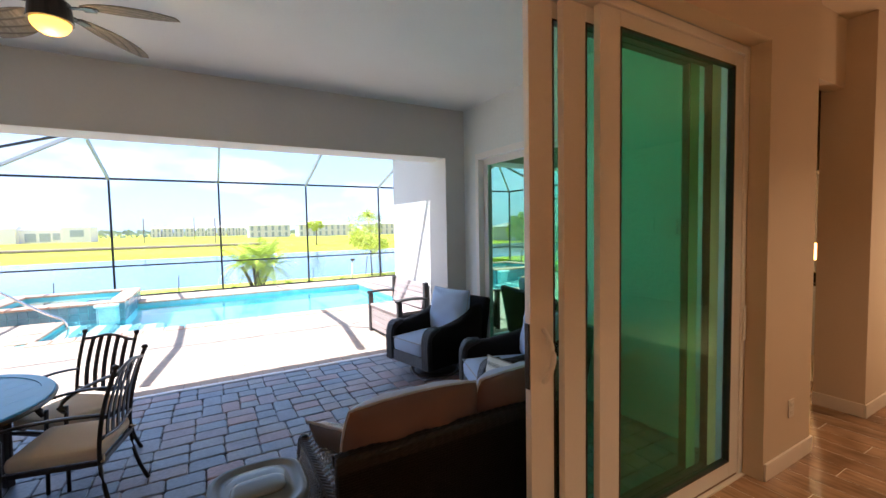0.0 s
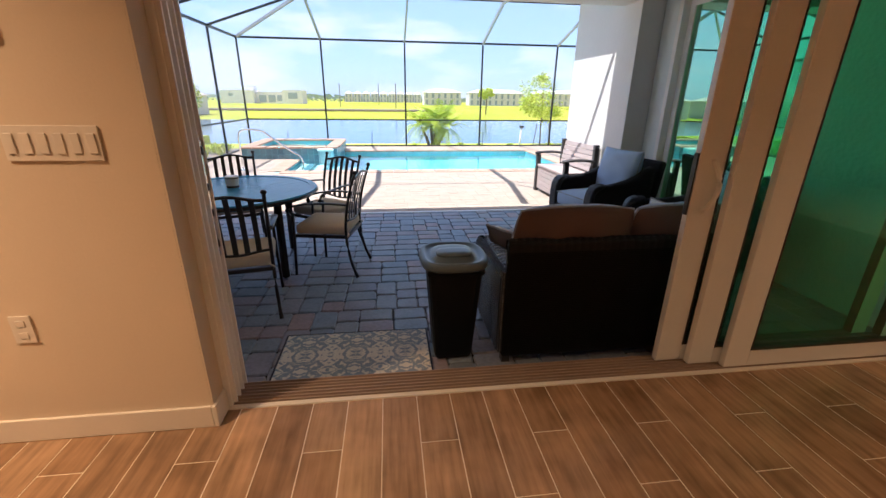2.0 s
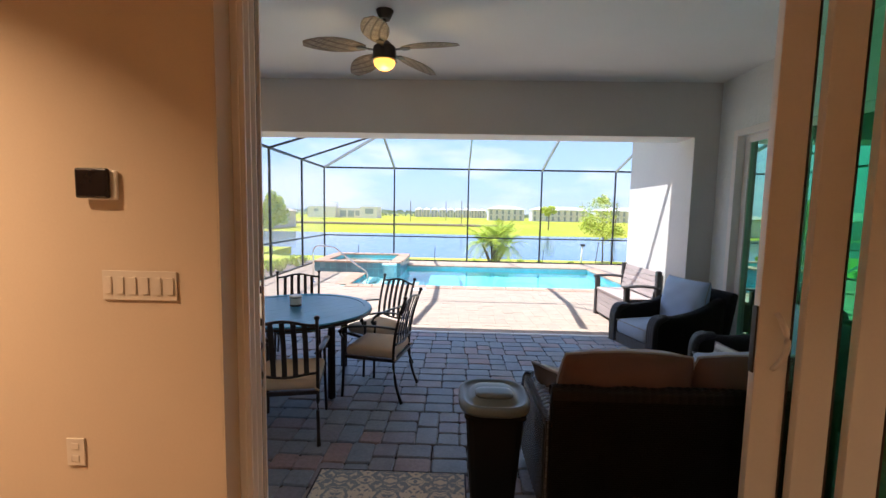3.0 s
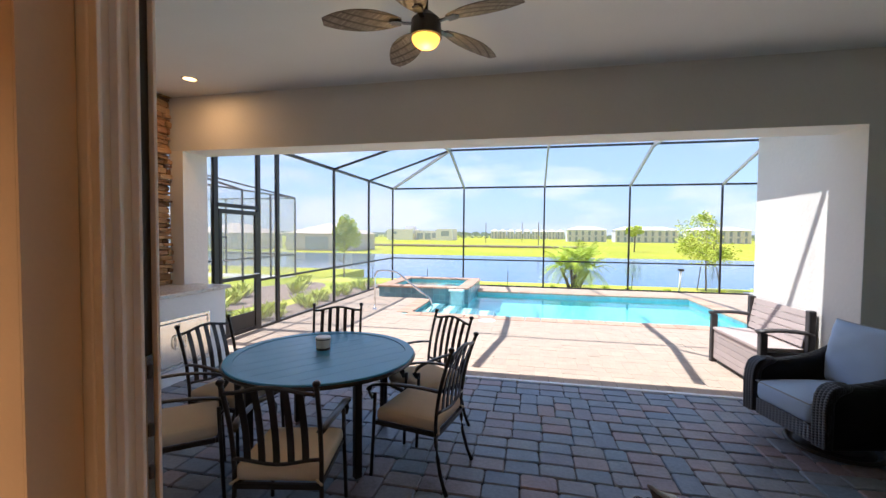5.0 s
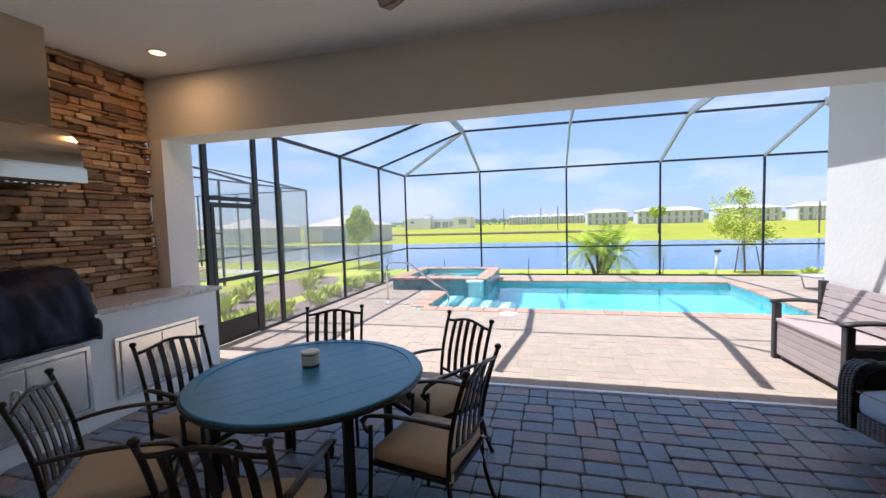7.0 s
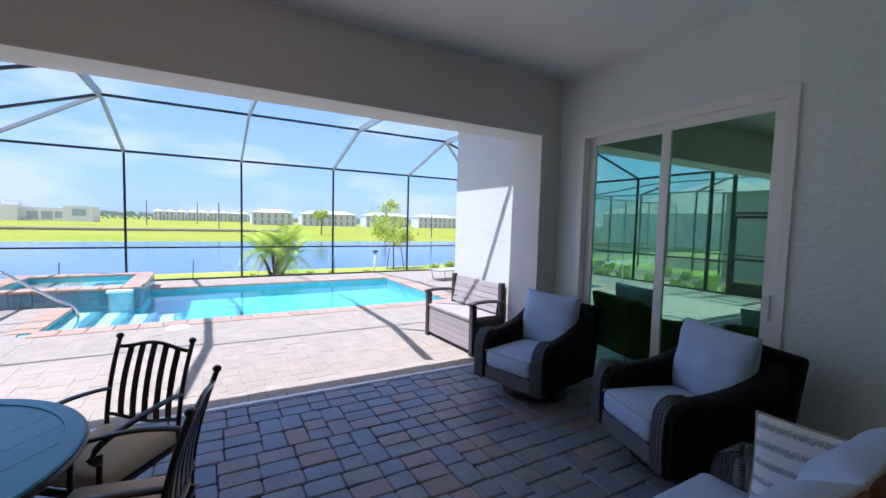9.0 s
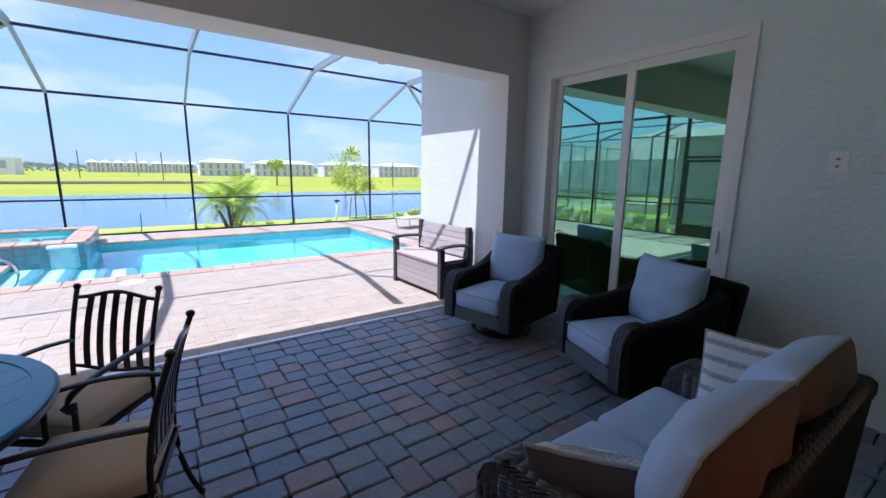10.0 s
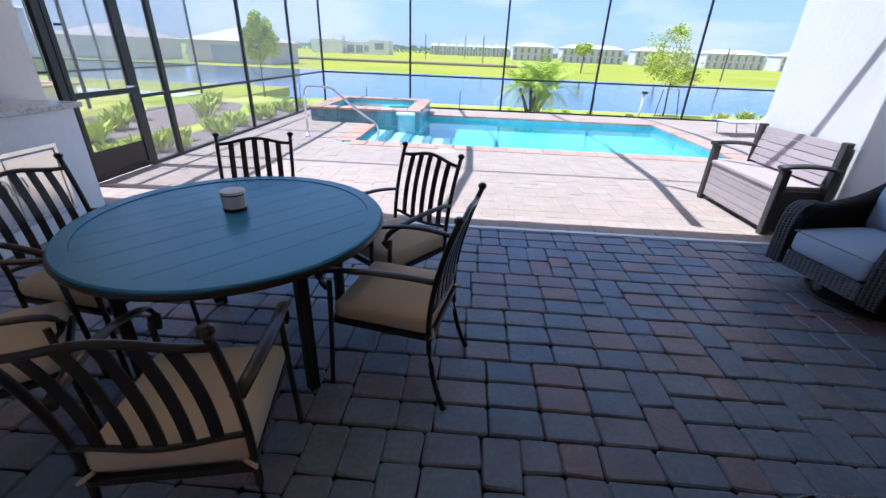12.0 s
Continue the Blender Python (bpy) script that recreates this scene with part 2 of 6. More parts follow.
M["cover"] = material("cover", (0.006, 0.010, 0.028), 0.6, var=0.3, scale=4, bump=0.3, fine=25, dist=0.01, spec=0.35)
# grey cloth, with the blue of the lanai shade put into it
M["cushion_grey"] = material("cushion_grey", (0.44, 0.57, 0.78), 0.9, var=0.08, scale=4, bump=0.4, fine=300, dist=0.001)
M["cushion_tan"] = material("cushion_tan", (0.66, 0.53, 0.37), 0.9, var=0.1, scale=5, bump=0.4, fine=300, dist=0.001)
# darker colours for the back halves of loveseat cushions and one pillow
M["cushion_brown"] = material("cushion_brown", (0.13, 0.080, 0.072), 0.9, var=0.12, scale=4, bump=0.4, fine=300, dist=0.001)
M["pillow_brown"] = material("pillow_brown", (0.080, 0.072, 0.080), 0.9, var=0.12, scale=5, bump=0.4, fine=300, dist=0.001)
M["piping"] = material("piping", (0.36, 0.39, 0.45), 0.9, bump=0.1)
M["wicker"] = weave("wicker", (0.0015, 0.0015, 0.002), (0.014, 0.013, 0.015))
M["wicker_side"] = weave("wicker_side", (0.002, 0.002, 0.003), (0.05, 0.055, 0.066), 0.016, 0.036, "X")
# arm wicker: the weave's highlights are put into lighter strands
M["wicker_lit_arm"] = weave("wicker_lit_arm", (0.003, 0.003, 0.004), (0.14, 0.15, 0.17), 0.014, 0.03, "X")
# sofa back: the same wicker with its shade put into the colour
M["wicker_shaded_back"] = weave("wicker_shaded_back", (0.001, 0.001, 0.001), (0.005, 0.0045, 0.0045))
# blue-grey table top, its colour raised for the sky it reflects
M["tabletop"] = material("tabletop", (0.07, 0.29, 0.50), 0.27, var=0.10, scale=3, bump=0.06, fine=40)
M["resin"] = material("resin", (0.44, 0.36, 0.335), 0.65, var=0.1, scale=8, bump=0.3, fine=40, spread=0.12)
M["resin_dark"] = material("resin_dark", (0.045, 0.040, 0.040), 0.5, var=0.1, bump=0.15)
M["bin"] = material("bin", (0.004, 0.005, 0.007), 0.55, var=0.15, bump=0.08, spec=0.2)
# lid of the black bin: the sky's reflection is put into this blue-grey
M["bin_lid_sheen"] = material("bin_lid_sheen", (0.10, 0.135, 0.16), 0.28, var=0.12, bump=0.05)
M["black_plastic"] = material("black_plastic", (0.02, 0.015, 0.015), 0.25, var=0.1, bump=0)
M["plate"] = material("plate", (0.72, 0.66, 0.58), 0.4, var=0.03, bump=0)
M["white_plate"] = material("white_plate", (0.9, 0.9, 0.9), 0.4, var=0.03, bump=0)
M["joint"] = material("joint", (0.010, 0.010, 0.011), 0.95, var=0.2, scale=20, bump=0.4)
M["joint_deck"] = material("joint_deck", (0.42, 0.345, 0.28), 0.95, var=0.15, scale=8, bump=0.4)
M["grout"] = material("grout", (0.80, 0.69, 0.54), 0.9, var=0.1, bump=0.2)
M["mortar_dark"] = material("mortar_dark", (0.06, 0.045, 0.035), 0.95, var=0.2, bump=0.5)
# lanai paver tones, shifted to blue for the shade they lie in
SHADE_PAVE = [(0.173, 0.232, 0.313), (0.209, 0.232, 0.274), (0.161, 0.214, 0.298), (0.268, 0.203, 0.217), (0.221, 0.228, 0.264), (0.179, 0.236, 0.313), (0.239, 0.232, 0.248), (0.185, 0.236, 0.305), (0.296, 0.214, 0.213), (0.149, 0.2, 0.283), (0.203, 0.236, 0.29), (0.167, 0.221, 0.298), (0.275, 0.232, 0.229)]
M["paver"] = pieces("paver", SHADE_PAVE, 0.42, 0.5, 40, 0.004, False, 0.32)
M["paver_stuff"] = pieces("paver_stuff", SHADE_PAVE, 0.42, 0.5, 40, 0.004, True, 0.32)
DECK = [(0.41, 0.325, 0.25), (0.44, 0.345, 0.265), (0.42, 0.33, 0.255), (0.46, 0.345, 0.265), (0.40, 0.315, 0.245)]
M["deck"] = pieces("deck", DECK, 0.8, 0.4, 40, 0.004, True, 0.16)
M["coping"] = pieces("coping", [(0.47, 0.29, 0.20), (0.53, 0.34, 0.24), (0.44, 0.27, 0.19)], 0.8, 0.4, 40, 0.004, False, 0.2)
STONE = [(0.437, 0.264, 0.131), (0.142, 0.075, 0.045), (0.532, 0.352, 0.189), (0.247, 0.132, 0.074), (0.399, 0.255, 0.139), (0.114, 0.066, 0.045), (0.475, 0.299, 0.148), (0.285, 0.132, 0.082), (0.589, 0.414, 0.246), (0.209, 0.123, 0.082)]
M["ledge"] = pieces("ledge", STONE, 0.9, 1.0, 22, 0.015, False, 0.35, (1, 1, 2.5))
M["ledge_stuff"] = pieces("ledge_stuff", STONE, 0.9, 1.0, 22, 0.015, True, 0.35, (1, 1, 2.5))
WOOD = [(0.34, 0.205, 0.115), (0.26, 0.155, 0.085), (0.40, 0.25, 0.145), (0.29, 0.175, 0.10), (0.36, 0.23, 0.135)]
M["plank"] = planks_mat("plank", WOOD)
M["glass"] = clear("glass", (0.72, 0.965, 0.84), (0.8, 1, 0.9), 1.5)
M["glass_bed"] = clear("glass_bed", (0.28, 0.52, 0.42), (0.58, 1.0, 0.76), 1.6, 0.0, 0.42)
M["pool_water"] = clear("pool_water", (0.74, 0.96, 0.97), (1, 1, 1), 1.33, 0.02, 0.0, 0.16, 4.0, None, True)
M["lake"] = clear("lake", (0, 0, 0), (0.88, 0.94, 1), 1.33, 0.10, 0.08, 0.22, 2.4, (0.075, 0.15, 0.27))
M["plaster"] = material("plaster", (0.21, 0.60, 0.66), 0.8, var=0.08, scale=2, bump=0.2)
M["step_plaster"] = material("step_plaster", (0.72, 0.88, 0.86), 0.8, var=0.05, scale=2, bump=0.1)
M["pool_tile"] = pieces("pool_tile", [(0.13, 0.25, 0.32), (0.18, 0.31, 0.37), (0.14, 0.28, 0.33), (0.24, 0.36, 0.41)], 0.25, 0.2, 30, 0.002)
M["waterline_tile"] = pieces("waterline_tile", [(0.30, 0.48, 0.54), (0.38, 0.56, 0.60), (0.33, 0.52, 0.56)], 0.25, 0.2, 30, 0.002)
M["grass"] = material("grass", (0.40, 0.46, 0.025), 0.95, var=0.35, scale=0.6, bump=0.8, fine=25, dist=0.03, second=(0.46, 0.42, 0.07), mix=(0.42, 0.6))
M["far_grass"] = material("far_grass", (0.31, 0.34, 0.002), 0.95, var=0.2, scale=0.05, bump=0.3, fine=3, dist=0.1, second=(0.38, 0.34, 0.02), mix=(0.4, 0.65))
M["mulch"] = material("mulch", (0.28, 0.21, 0.165), 0.95, var=0.4, scale=12, bump=1.0, fine=60, dist=0.03)
M["concrete"] = material("concrete", (0.5, 0.48, 0.45), 0.9, var=0.12, scale=3, bump=0.3)
M["leaf"] = material("leaf", (0.20, 0.27, 0.06), 0.6, var=0.3, scale=3, bump=0, spec=0.2, second=(0.28, 0.33, 0.09), mix=(0.4, 0.6))
# lime leaves and fronds, brightened in colour for sun shining through them
M["leaf_lime"] = material("leaf_lime", (0.48, 0.57, 0.05), 0.6, var=0.3, scale=3, bump=0, spec=0.2, second=(0.58, 0.60, 0.09), mix=(0.4, 0.6))
M["frond"] = material("frond", (0.38, 0.52, 0.03), 0.6, var=0.3, scale=5, bump=0, spec=0.2, second=(0.52, 0.60, 0.07), mix=(0.4, 0.6))
M["bark"] = material("bark", (0.17, 0.13, 0.10), 0.95, var=0.3, scale=9, bump=0.8, fine=40, dist=0.02)
# distant foliage, paled to grey-green for the haze in front of it
M["far_leaf_haze"] = material("far_leaf_haze", (0.36, 0.41, 0.33), 0.9, var=0.15, scale=0.3, bump=0)
M["wicker_strand"] = material("wicker_strand", (0.040, 0.046, 0.058), 0.24, var=0.35, scale=9, bump=0.05, fine=120, dist=0.001, spec=0.9)
# band on the sofa back, darkened in colour for the shade there
M["wicker_shaded_band"] = material("wicker_shaded_band", (0.007, 0.006, 0.006), 0.5, var=0.35, scale=9, bump=0.1, fine=120, dist=0.001, spec=0.3)
M["wicker_face"] = material("wicker_face", (0.022, 0.026, 0.034), 0.36, var=0.35, scale=9, bump=0.1, fine=120, dist=0.001)
# armchair skirts: light on the fronts put into a paler grey
M["wicker_lit_skirt"] = material("wicker_lit_skirt", (0.105, 0.12, 0.15), 0.38, var=0.3, scale=9, bump=0.1, fine=120, dist=0.001)
M["far_wall"] = material("far_wall", (0.80, 0.73, 0.69), 0.9, var=0.08, scale=0.5, bump=0)
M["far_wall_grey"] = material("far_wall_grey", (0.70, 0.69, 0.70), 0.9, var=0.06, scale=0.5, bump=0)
M["house_wall"] = material("house_wall", (0.56, 0.50, 0.46), 0.9, var=0.05, scale=0.5, bump=0)
M["far_roof"] = material("far_roof", (0.33, 0.31, 0.30), 0.9, var=0.1, scale=1, bump=0.2)
M["tan_roof"] = material("tan_roof", (0.52, 0.43, 0.38), 0.9, var=0.12, scale=2, bump=0.4, fine=8, dist=0.03)
# distant windows, lightened in colour for haze
M["far_glass_haze"] = material("far_glass_haze", (0.38, 0.40, 0.44), 0.2, var=0.1, bump=0)
M["screen"] = screen_mat("screen", 0.10, (0.35, 0.35, 0.35))
# side mesh: the glare of sunlit screen is put into a pale grey
M["screen_side_haze"] = screen_mat("screen_side_haze", 0.27, (0.68, 0.68, 0.66))
M["shade"] = glow("shade", (1.0, 0.42, 0.08), 2.6)
M["amber"] = glow("amber", (1.0, 0.45, 0.05), 1.1)
M["lamp_lens"] = glow("lamp_lens", (1.0, 0.58, 0.20), 2.4)
M["blade"] = weave("blade", (0.10, 0.09, 0.085), (0.30, 0.27, 0.25), 0.012, 0.02)
M["white_ceramic"] = material("white_ceramic", (0.75, 0.72, 0.66), 0.3, var=0.04, bump=0)
# bedroom surfaces: the dimness of the room is put into this grey
M["room_dimmed"] = material("room_dimmed", (0.42, 0.39, 0.35), 0.9, var=0.05, bump=0)
M["sling"] = material("sling", (0.6, 0.58, 0.56), 0.8, var=0.1, bump=0.1)


def rug_mat():
    """Grey mat with a pale flower trellis."""
    m = bpy.data.materials.new("rug")
    m.use_nodes = True
    n, l = m.node_tree.nodes, m.node_tree.links
    b = n["Principled BSDF"]
    b.inputs["Roughness"].default_value = 0.95
    co = n.new("ShaderNodeTexCoord")
    sp = n.new("ShaderNodeSeparateXYZ")
    l.new(co.outputs["Object"], sp.inputs[0])

    def mth(op, a, bb=None, c=None):
        q = n.new("ShaderNodeMath")
        q.operation = op
        for i, v in enumerate((a, bb, c)):
            if v is None:
                continue
            if isinstance(v, (int, float)):
                q.inputs[i].default_value = v
            else:
                l.new(v, q.inputs[i])
        return q.outputs[0]
    px = mth("PINGPONG", sp.outputs["X"], 0.155)
    py = mth("PINGPONG", sp.outputs["Y"], 0.155)
    cb = n.new("ShaderNodeCombineXYZ")
    l.new(px, cb.inputs[0])
    l.new(py, cb.inputs[1])
    no = n.new("ShaderNodeTexNoise")
    no.inputs["Scale"].default_value, no.inputs["Detail"].default_value, no.inputs["Distortion"].default_value = 12, 3.0, 2.6
    l.new(cb.outputs[0], no.inputs["Vector"])
    fin = n.new("ShaderNodeTexNoise")
    fin.inputs["Scale"].default_value = 160
    l.new(co.outputs["Object"], fin.inputs["Vector"])
    v = mth("ADD", no.outputs["Fac"], mth("MULTIPLY", fin.outputs["Fac"], 0.12))
    r = n.new("ShaderNodeValToRGB")
    r.color_ramp.elements[0].position, r.color_ramp.elements[1].position = 0.50, 0.56
    r.color_ramp.elements[0].color, r.color_ramp.elements[1].color = (0.24, 0.30, 0.36, 1), (0.66, 0.64, 0.56, 1)
    l.new(v, r.inputs[0])
    l.new(r.outputs[0], b.inputs["Base Color"])
    bp = n.new("ShaderNodeBump")
    bp.inputs["Strength"].default_value, bp.inputs["Distance"].default_value = 0.6, 0.003
    l.new(fin.outputs["Fac"], bp.inputs["Height"])
    l.new(bp.outputs[0], b.inputs["Normal"])
    return m


M["rug"] = rug_mat()


def stripe_mat():
    m = bpy.data.materials.new("stripe_cloth")
    m.use_nodes = True
    n, l = m.node_tree.nodes, m.node_tree.links
    b = n["Principled BSDF"]
    b.inputs["Roughness"].default_value = 0.95
    co = n.new("ShaderNodeTexCoord")
    wv = n.new("ShaderNodeTexWave")
    wv.bands_direction = "Y"
    wv.inputs["Scale"].default_value, wv.inputs["Distortion"].default_value, wv.inputs["Detail"].default_value = 4.4, 0.6, 2
    wv.inputs["Detail Scale"].default_value = 18
    l.new(co.outputs["Object"], wv.inputs["Vector"])
    no = n.new("ShaderNodeTexNoise")
    no.inputs["Scale"].default_value = 230
    l.new(co.outputs["Object"], no.inputs["Vector"])
    mu = n.new("ShaderNodeMath")
    mu.operation = "MULTIPLY"
    l.new(wv.outputs["Fac"], mu.inputs[0])
    l.new(no.outputs["Fac"], mu.inputs[1])
    r = n.new("ShaderNodeValToRGB")
    r.color_ramp.elements[0].position, r.color_ramp.elements[1].position = 0.3, 0.5
    r.color_ramp.elements[0].color, r.color_ramp.elements[1].color = (0.74, 0.82, 0.88, 1), (0.24, 0.30, 0.36, 1)
    l.new(mu.outputs[0], r.inputs[0])
    l.new(r.outputs[0], b.inputs["Base Color"])
    bp = n.new("ShaderNodeBump")
    bp.inputs["Strength"].default_value, bp.inputs["Distance"].default_value = 0.5, 0.002
    l.new(no.outputs["Fac"], bp.inputs["Height"])
    l.new(bp.outputs[0], b.inputs["Normal"])
    return m


M["stripe"] = stripe_mat()


# ---- mesh helpers ----
def mesh_of(name, bm, mat, smooth=False):
    me = bpy.data.meshes.new(name)
    if smooth:
        for f in bm.faces:
            f.smooth = True
    bm.to_mesh(me)
    bm.free()
    me.materials.append(M[mat])
    return me


def part(name, bm, mat, parent, label="", smooth=False, at=None):
    ob = new(name, mesh_of(name, bm, mat, smooth))
    ob.parent = parent
    if at is not None:
        ob.matrix_basis = at
    return tagged(ob, label)


def thing(name, label, category, at=None, group="", kind=""):
    ob = new(name)
    ob.empty_display_size = 0.1
    if at is not None:
        ob.matrix_basis = at
    return tagged(ob, label, category, group, kind)


def solid(name, bm, mat, label="", category="", at=None, kind="", smooth=False, group=""):
    ob = new(name, mesh_of(name, bm, mat, smooth))
    if at is not None:
        ob.matrix_basis = at
    return tagged(ob, label, category, group, kind)


def box(bm, x0, x1, y0, y1, z0, z1, bevel=0.0, m=None):
    r = bmesh.ops.create_cube(bm, size=1.0)
    vs = r["verts"]
    bmesh.ops.scale(bm, vec=(x1 - x0, y1 - y0, z1 - z0), verts=vs)
    bmesh.ops.translate(bm, vec=((x0 + x1) / 2, (y0 + y1) / 2, (z0 + z1) / 2), verts=vs)
    if bevel:
        es = list({e for v in vs for e in v.link_edges})
        r = bmesh.ops.bevel(bm, geom=es, offset=bevel, segments=2, affect="EDGES", profile=0.5)
        vs = list({v for f in r["faces"] for v in f.verts} | {v for v in vs if v.is_valid})
    if m is not None:
        bmesh.ops.transform(bm, matrix=m, verts=vs)
    return vs


def B(*boxes, bevel=0.0):
    bm = bmesh.new()
    for b in boxes:
        box(bm, *b, bevel=bevel)
    return bm


def tube(bm, pts, r, seg=8, flat=1.0, caps=True):
    """A tube along points, radius r; flat squashes it across its second axis."""
    pts = [Vector(p) for p in pts]
    rings = []
    up = Vector((0, 0, 1))
    for i, p in enumerate(pts):
        d = (pts[min(i + 1, len(pts) - 1)] - pts[max(i - 1, 0)]).normalized()
        a = d.cross(up)
        if a.length < 0.15:
            a = d.cross(Vector((0, 1, 0)))
        a.normalize()
        c = a.cross(d).normalized()
        rr = r[i] if isinstance(r, (list, tuple)) else r
        rings.append([bm.verts.new(p + a * rr * math.cos(2 * math.pi * k / seg) + c * rr * flat * math.sin(2 * math.pi * k / seg)) for k in range(seg)])
    for q, w in zip(rings, rings[1:]):
        for k in range(seg):
            bm.faces.new((q[k], q[(k + 1) % seg], w[(k + 1) % seg], w[k]))
    if caps:
        bm.faces.new(rings[0][::-1])
        bm.faces.new(rings[-1])
    return bm


def T(*pts, r=0.01, seg=8, flat=1.0):
    return tube(bmesh.new(), pts, r, seg, flat)


def curve(a, b, c, n=8):
    """Points on a quadratic arc."""
    a, b, c = Vector(a), Vector(b), Vector(c)
    return [a.lerp(b, i / n).lerp(b.lerp(c, i / n), i / n) for i in range(n + 1)]


def disc(bm, x, y, z0, z1, r0, r1=None, seg=32):
    r1 = r0 if r1 is None else r1
    ret = bmesh.ops.create_cone(bm, cap_ends=True, segments=seg, radius1=r0, radius2=r1, depth=z1 - z0)
    bmesh.ops.translate(bm, vec=(x, y, (z0 + z1) / 2), verts=ret["verts"])
    return bm


def pillow(w, d, h, n=20, pinch=0.5, seed=1, sag=0.02, side=0, ears=0.05):
    """A stuffed cushion lying flat: w by d, h thick, edges pinched, faintly creased."""
    bm = bmesh.new()
    grid = {}
    sides = (side,) if side else (1, -1)
    for s in sides:
        for i in range(n + 1):
            for j in range(n + 1):
                u, v = math.sin(math.pi / 2 * (2 * i / n - 1)), math.sin(math.pi / 2 * (2 * j / n - 1))
                edge = i in (0, n) or j in (0, n)
                if edge and s < 0 and not side:
                    grid[s, i, j] = grid[1, i, j]
                    continue
                k = max(0.0, (1 - abs(u) ** 2.6) * (1 - abs(v) ** 2.6)) ** pinch
                inx, iny = 1 - ears * (1 - u * u) * abs(v) ** 6, 1 - ears * (1 - v * v) * abs(u) ** 6
                z = s * h / 2 * k + noise.noise(Vector((u * 2.1, v * 2.1, seed * 3.7 + s))) * sag * k
                z += s * noise.noise(Vector((u * 6.5, v * 6.5, seed * 1.3 + s))) * 0.011 * min(1, 3 * k) * max(abs(u), abs(v)) ** 3
                grid[s, i, j] = bm.verts.new((u * w / 2 * iny, v * d / 2 * inx, z))
    for s in sides:
        for i in range(n):
            for j in range(n):
                q = [grid[s, i, j], grid[s, i + 1, j], grid[s, i + 1, j + 1], grid[s, i, j + 1]]
                bm.faces.new(q if s > 0 else q[::-1])
    return bm


def welt(w, d, n=16, r=0.006, ears=0.05):
    """The corded seam round a pillow."""
    pts = []
    for k in range(4 * n + 1):
        s, q = divmod(k % (4 * n), n)
        a = math.sin(math.pi / 2 * (2 * q / n - 1))
        u, v = ((a, -1), (1, a), (-a, 1), (-1, -a))[s]
        inx, iny = 1 - ears * (1 - u * u) * abs(v) ** 6, 1 - ears * (1 - v * v) * abs(u) ** 6
        pts.append((u * w / 2 * iny, v * d / 2 * inx, 0.0015 * math.sin(k * 2.3)))
    return tube(bmesh.new(), pts, r, 6)


def soft_box(w, d, h, r=0.04, seed=1, crown=0.02, n=10):
    """A boxed seat cushion, its base at z 0."""
    bm = bmesh.new()
    box(bm, -w / 2, w / 2, -d / 2, d / 2, 0, h, bevel=r)
    top = [f for f in bm.faces if f.normal.z > 0.9]
    bmesh.ops.subdivide_edges(bm, edges=list({e for f in top for e in f.edges}), cuts=4, use_grid_fill=True)
    for v in bm.verts:
        if v.co.z > h * 0.8:
            u, q = 2 * v.co.x / w, 2 * v.co.y / d
            v.co.z += crown * max(0, 1 - u * u) * max(0, 1 - q * q) + noise.noise(Vector((v.co.x * 6, v.co.y * 6, seed))) * 0.004
    return bm


# ---- the setting: ground, floors, walls ----
S = dict(kind="structure")
solid("ground", B((-700, 700, 54.0, 900, -3.0, -1.25), (-700, -8.0, -300, 19.5, -0.6, -0.22), (-700, -33.0, 19.5, 36, -2.6, -0.22)), "far_grass", "bright green mown lawn beyond the lake", at=None, **S)
bank = bmesh.new()
gx = [-300, -60, -30, -20, -14, -9, -6, -4.3, -2, 0, 2, 4, 6, 8, 8.7, 12, 20, 40, 90, 300]
gy = [12.68, 13.4, 14.5, 16, 18, 20, 22, 24]
gv = [[bank.verts.new((x, y, -0.12 - 0.18 * min(1, max(0, (y - 13.0) / 4)) - 0.94 * max(0, (y - 17.0) / 5.5) + 0.03 * noise.noise(Vector((x, y, 0))))) for x in gx] for y in gy]
for i in range(len(gy) - 1):
    for j in range(len(gx) - 1):
        bank.faces.new((gv[i][j], gv[i][j + 1], gv[i + 1][j + 1], gv[i + 1][j]))
solid("ground", bank, "grass", "bright green grass bank sloping to the lake", smooth=True, **S)
solid("ground", B((-300, -4.12, -60, 12.68, -0.5, -0.12), (8.55, 300, -60, 12.68, -0.5, -0.12)), "grass", "bright green lawn beside the pool cage", **S)
solid("water", B((-600, 600, 19.0, 54.5, -1.4, -1.2)), "lake", "rippled blue lake water", **S)

# lanai slab under the pavers, deck slab around the pool
X0, X1 = -3.93, 3.84
POOL = (-1.95, 4.75, 7.55, 11.3)
SPA = (-3.4, -0.95, 9.5, 11.9)
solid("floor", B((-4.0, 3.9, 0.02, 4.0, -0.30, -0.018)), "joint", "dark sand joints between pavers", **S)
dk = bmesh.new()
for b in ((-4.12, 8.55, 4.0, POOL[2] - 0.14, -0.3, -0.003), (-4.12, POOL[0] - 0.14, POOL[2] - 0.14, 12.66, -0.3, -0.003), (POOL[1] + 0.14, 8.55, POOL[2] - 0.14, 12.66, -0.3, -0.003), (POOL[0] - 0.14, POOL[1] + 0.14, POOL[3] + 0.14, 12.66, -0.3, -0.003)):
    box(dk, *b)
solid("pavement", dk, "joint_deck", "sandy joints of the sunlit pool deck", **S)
solid("drain", B((-3.3, 3.5, 3.88, 3.93, -0.03, 0.003)), "white_plate", "white plastic slotted deck drain between pavers", kind="structure")

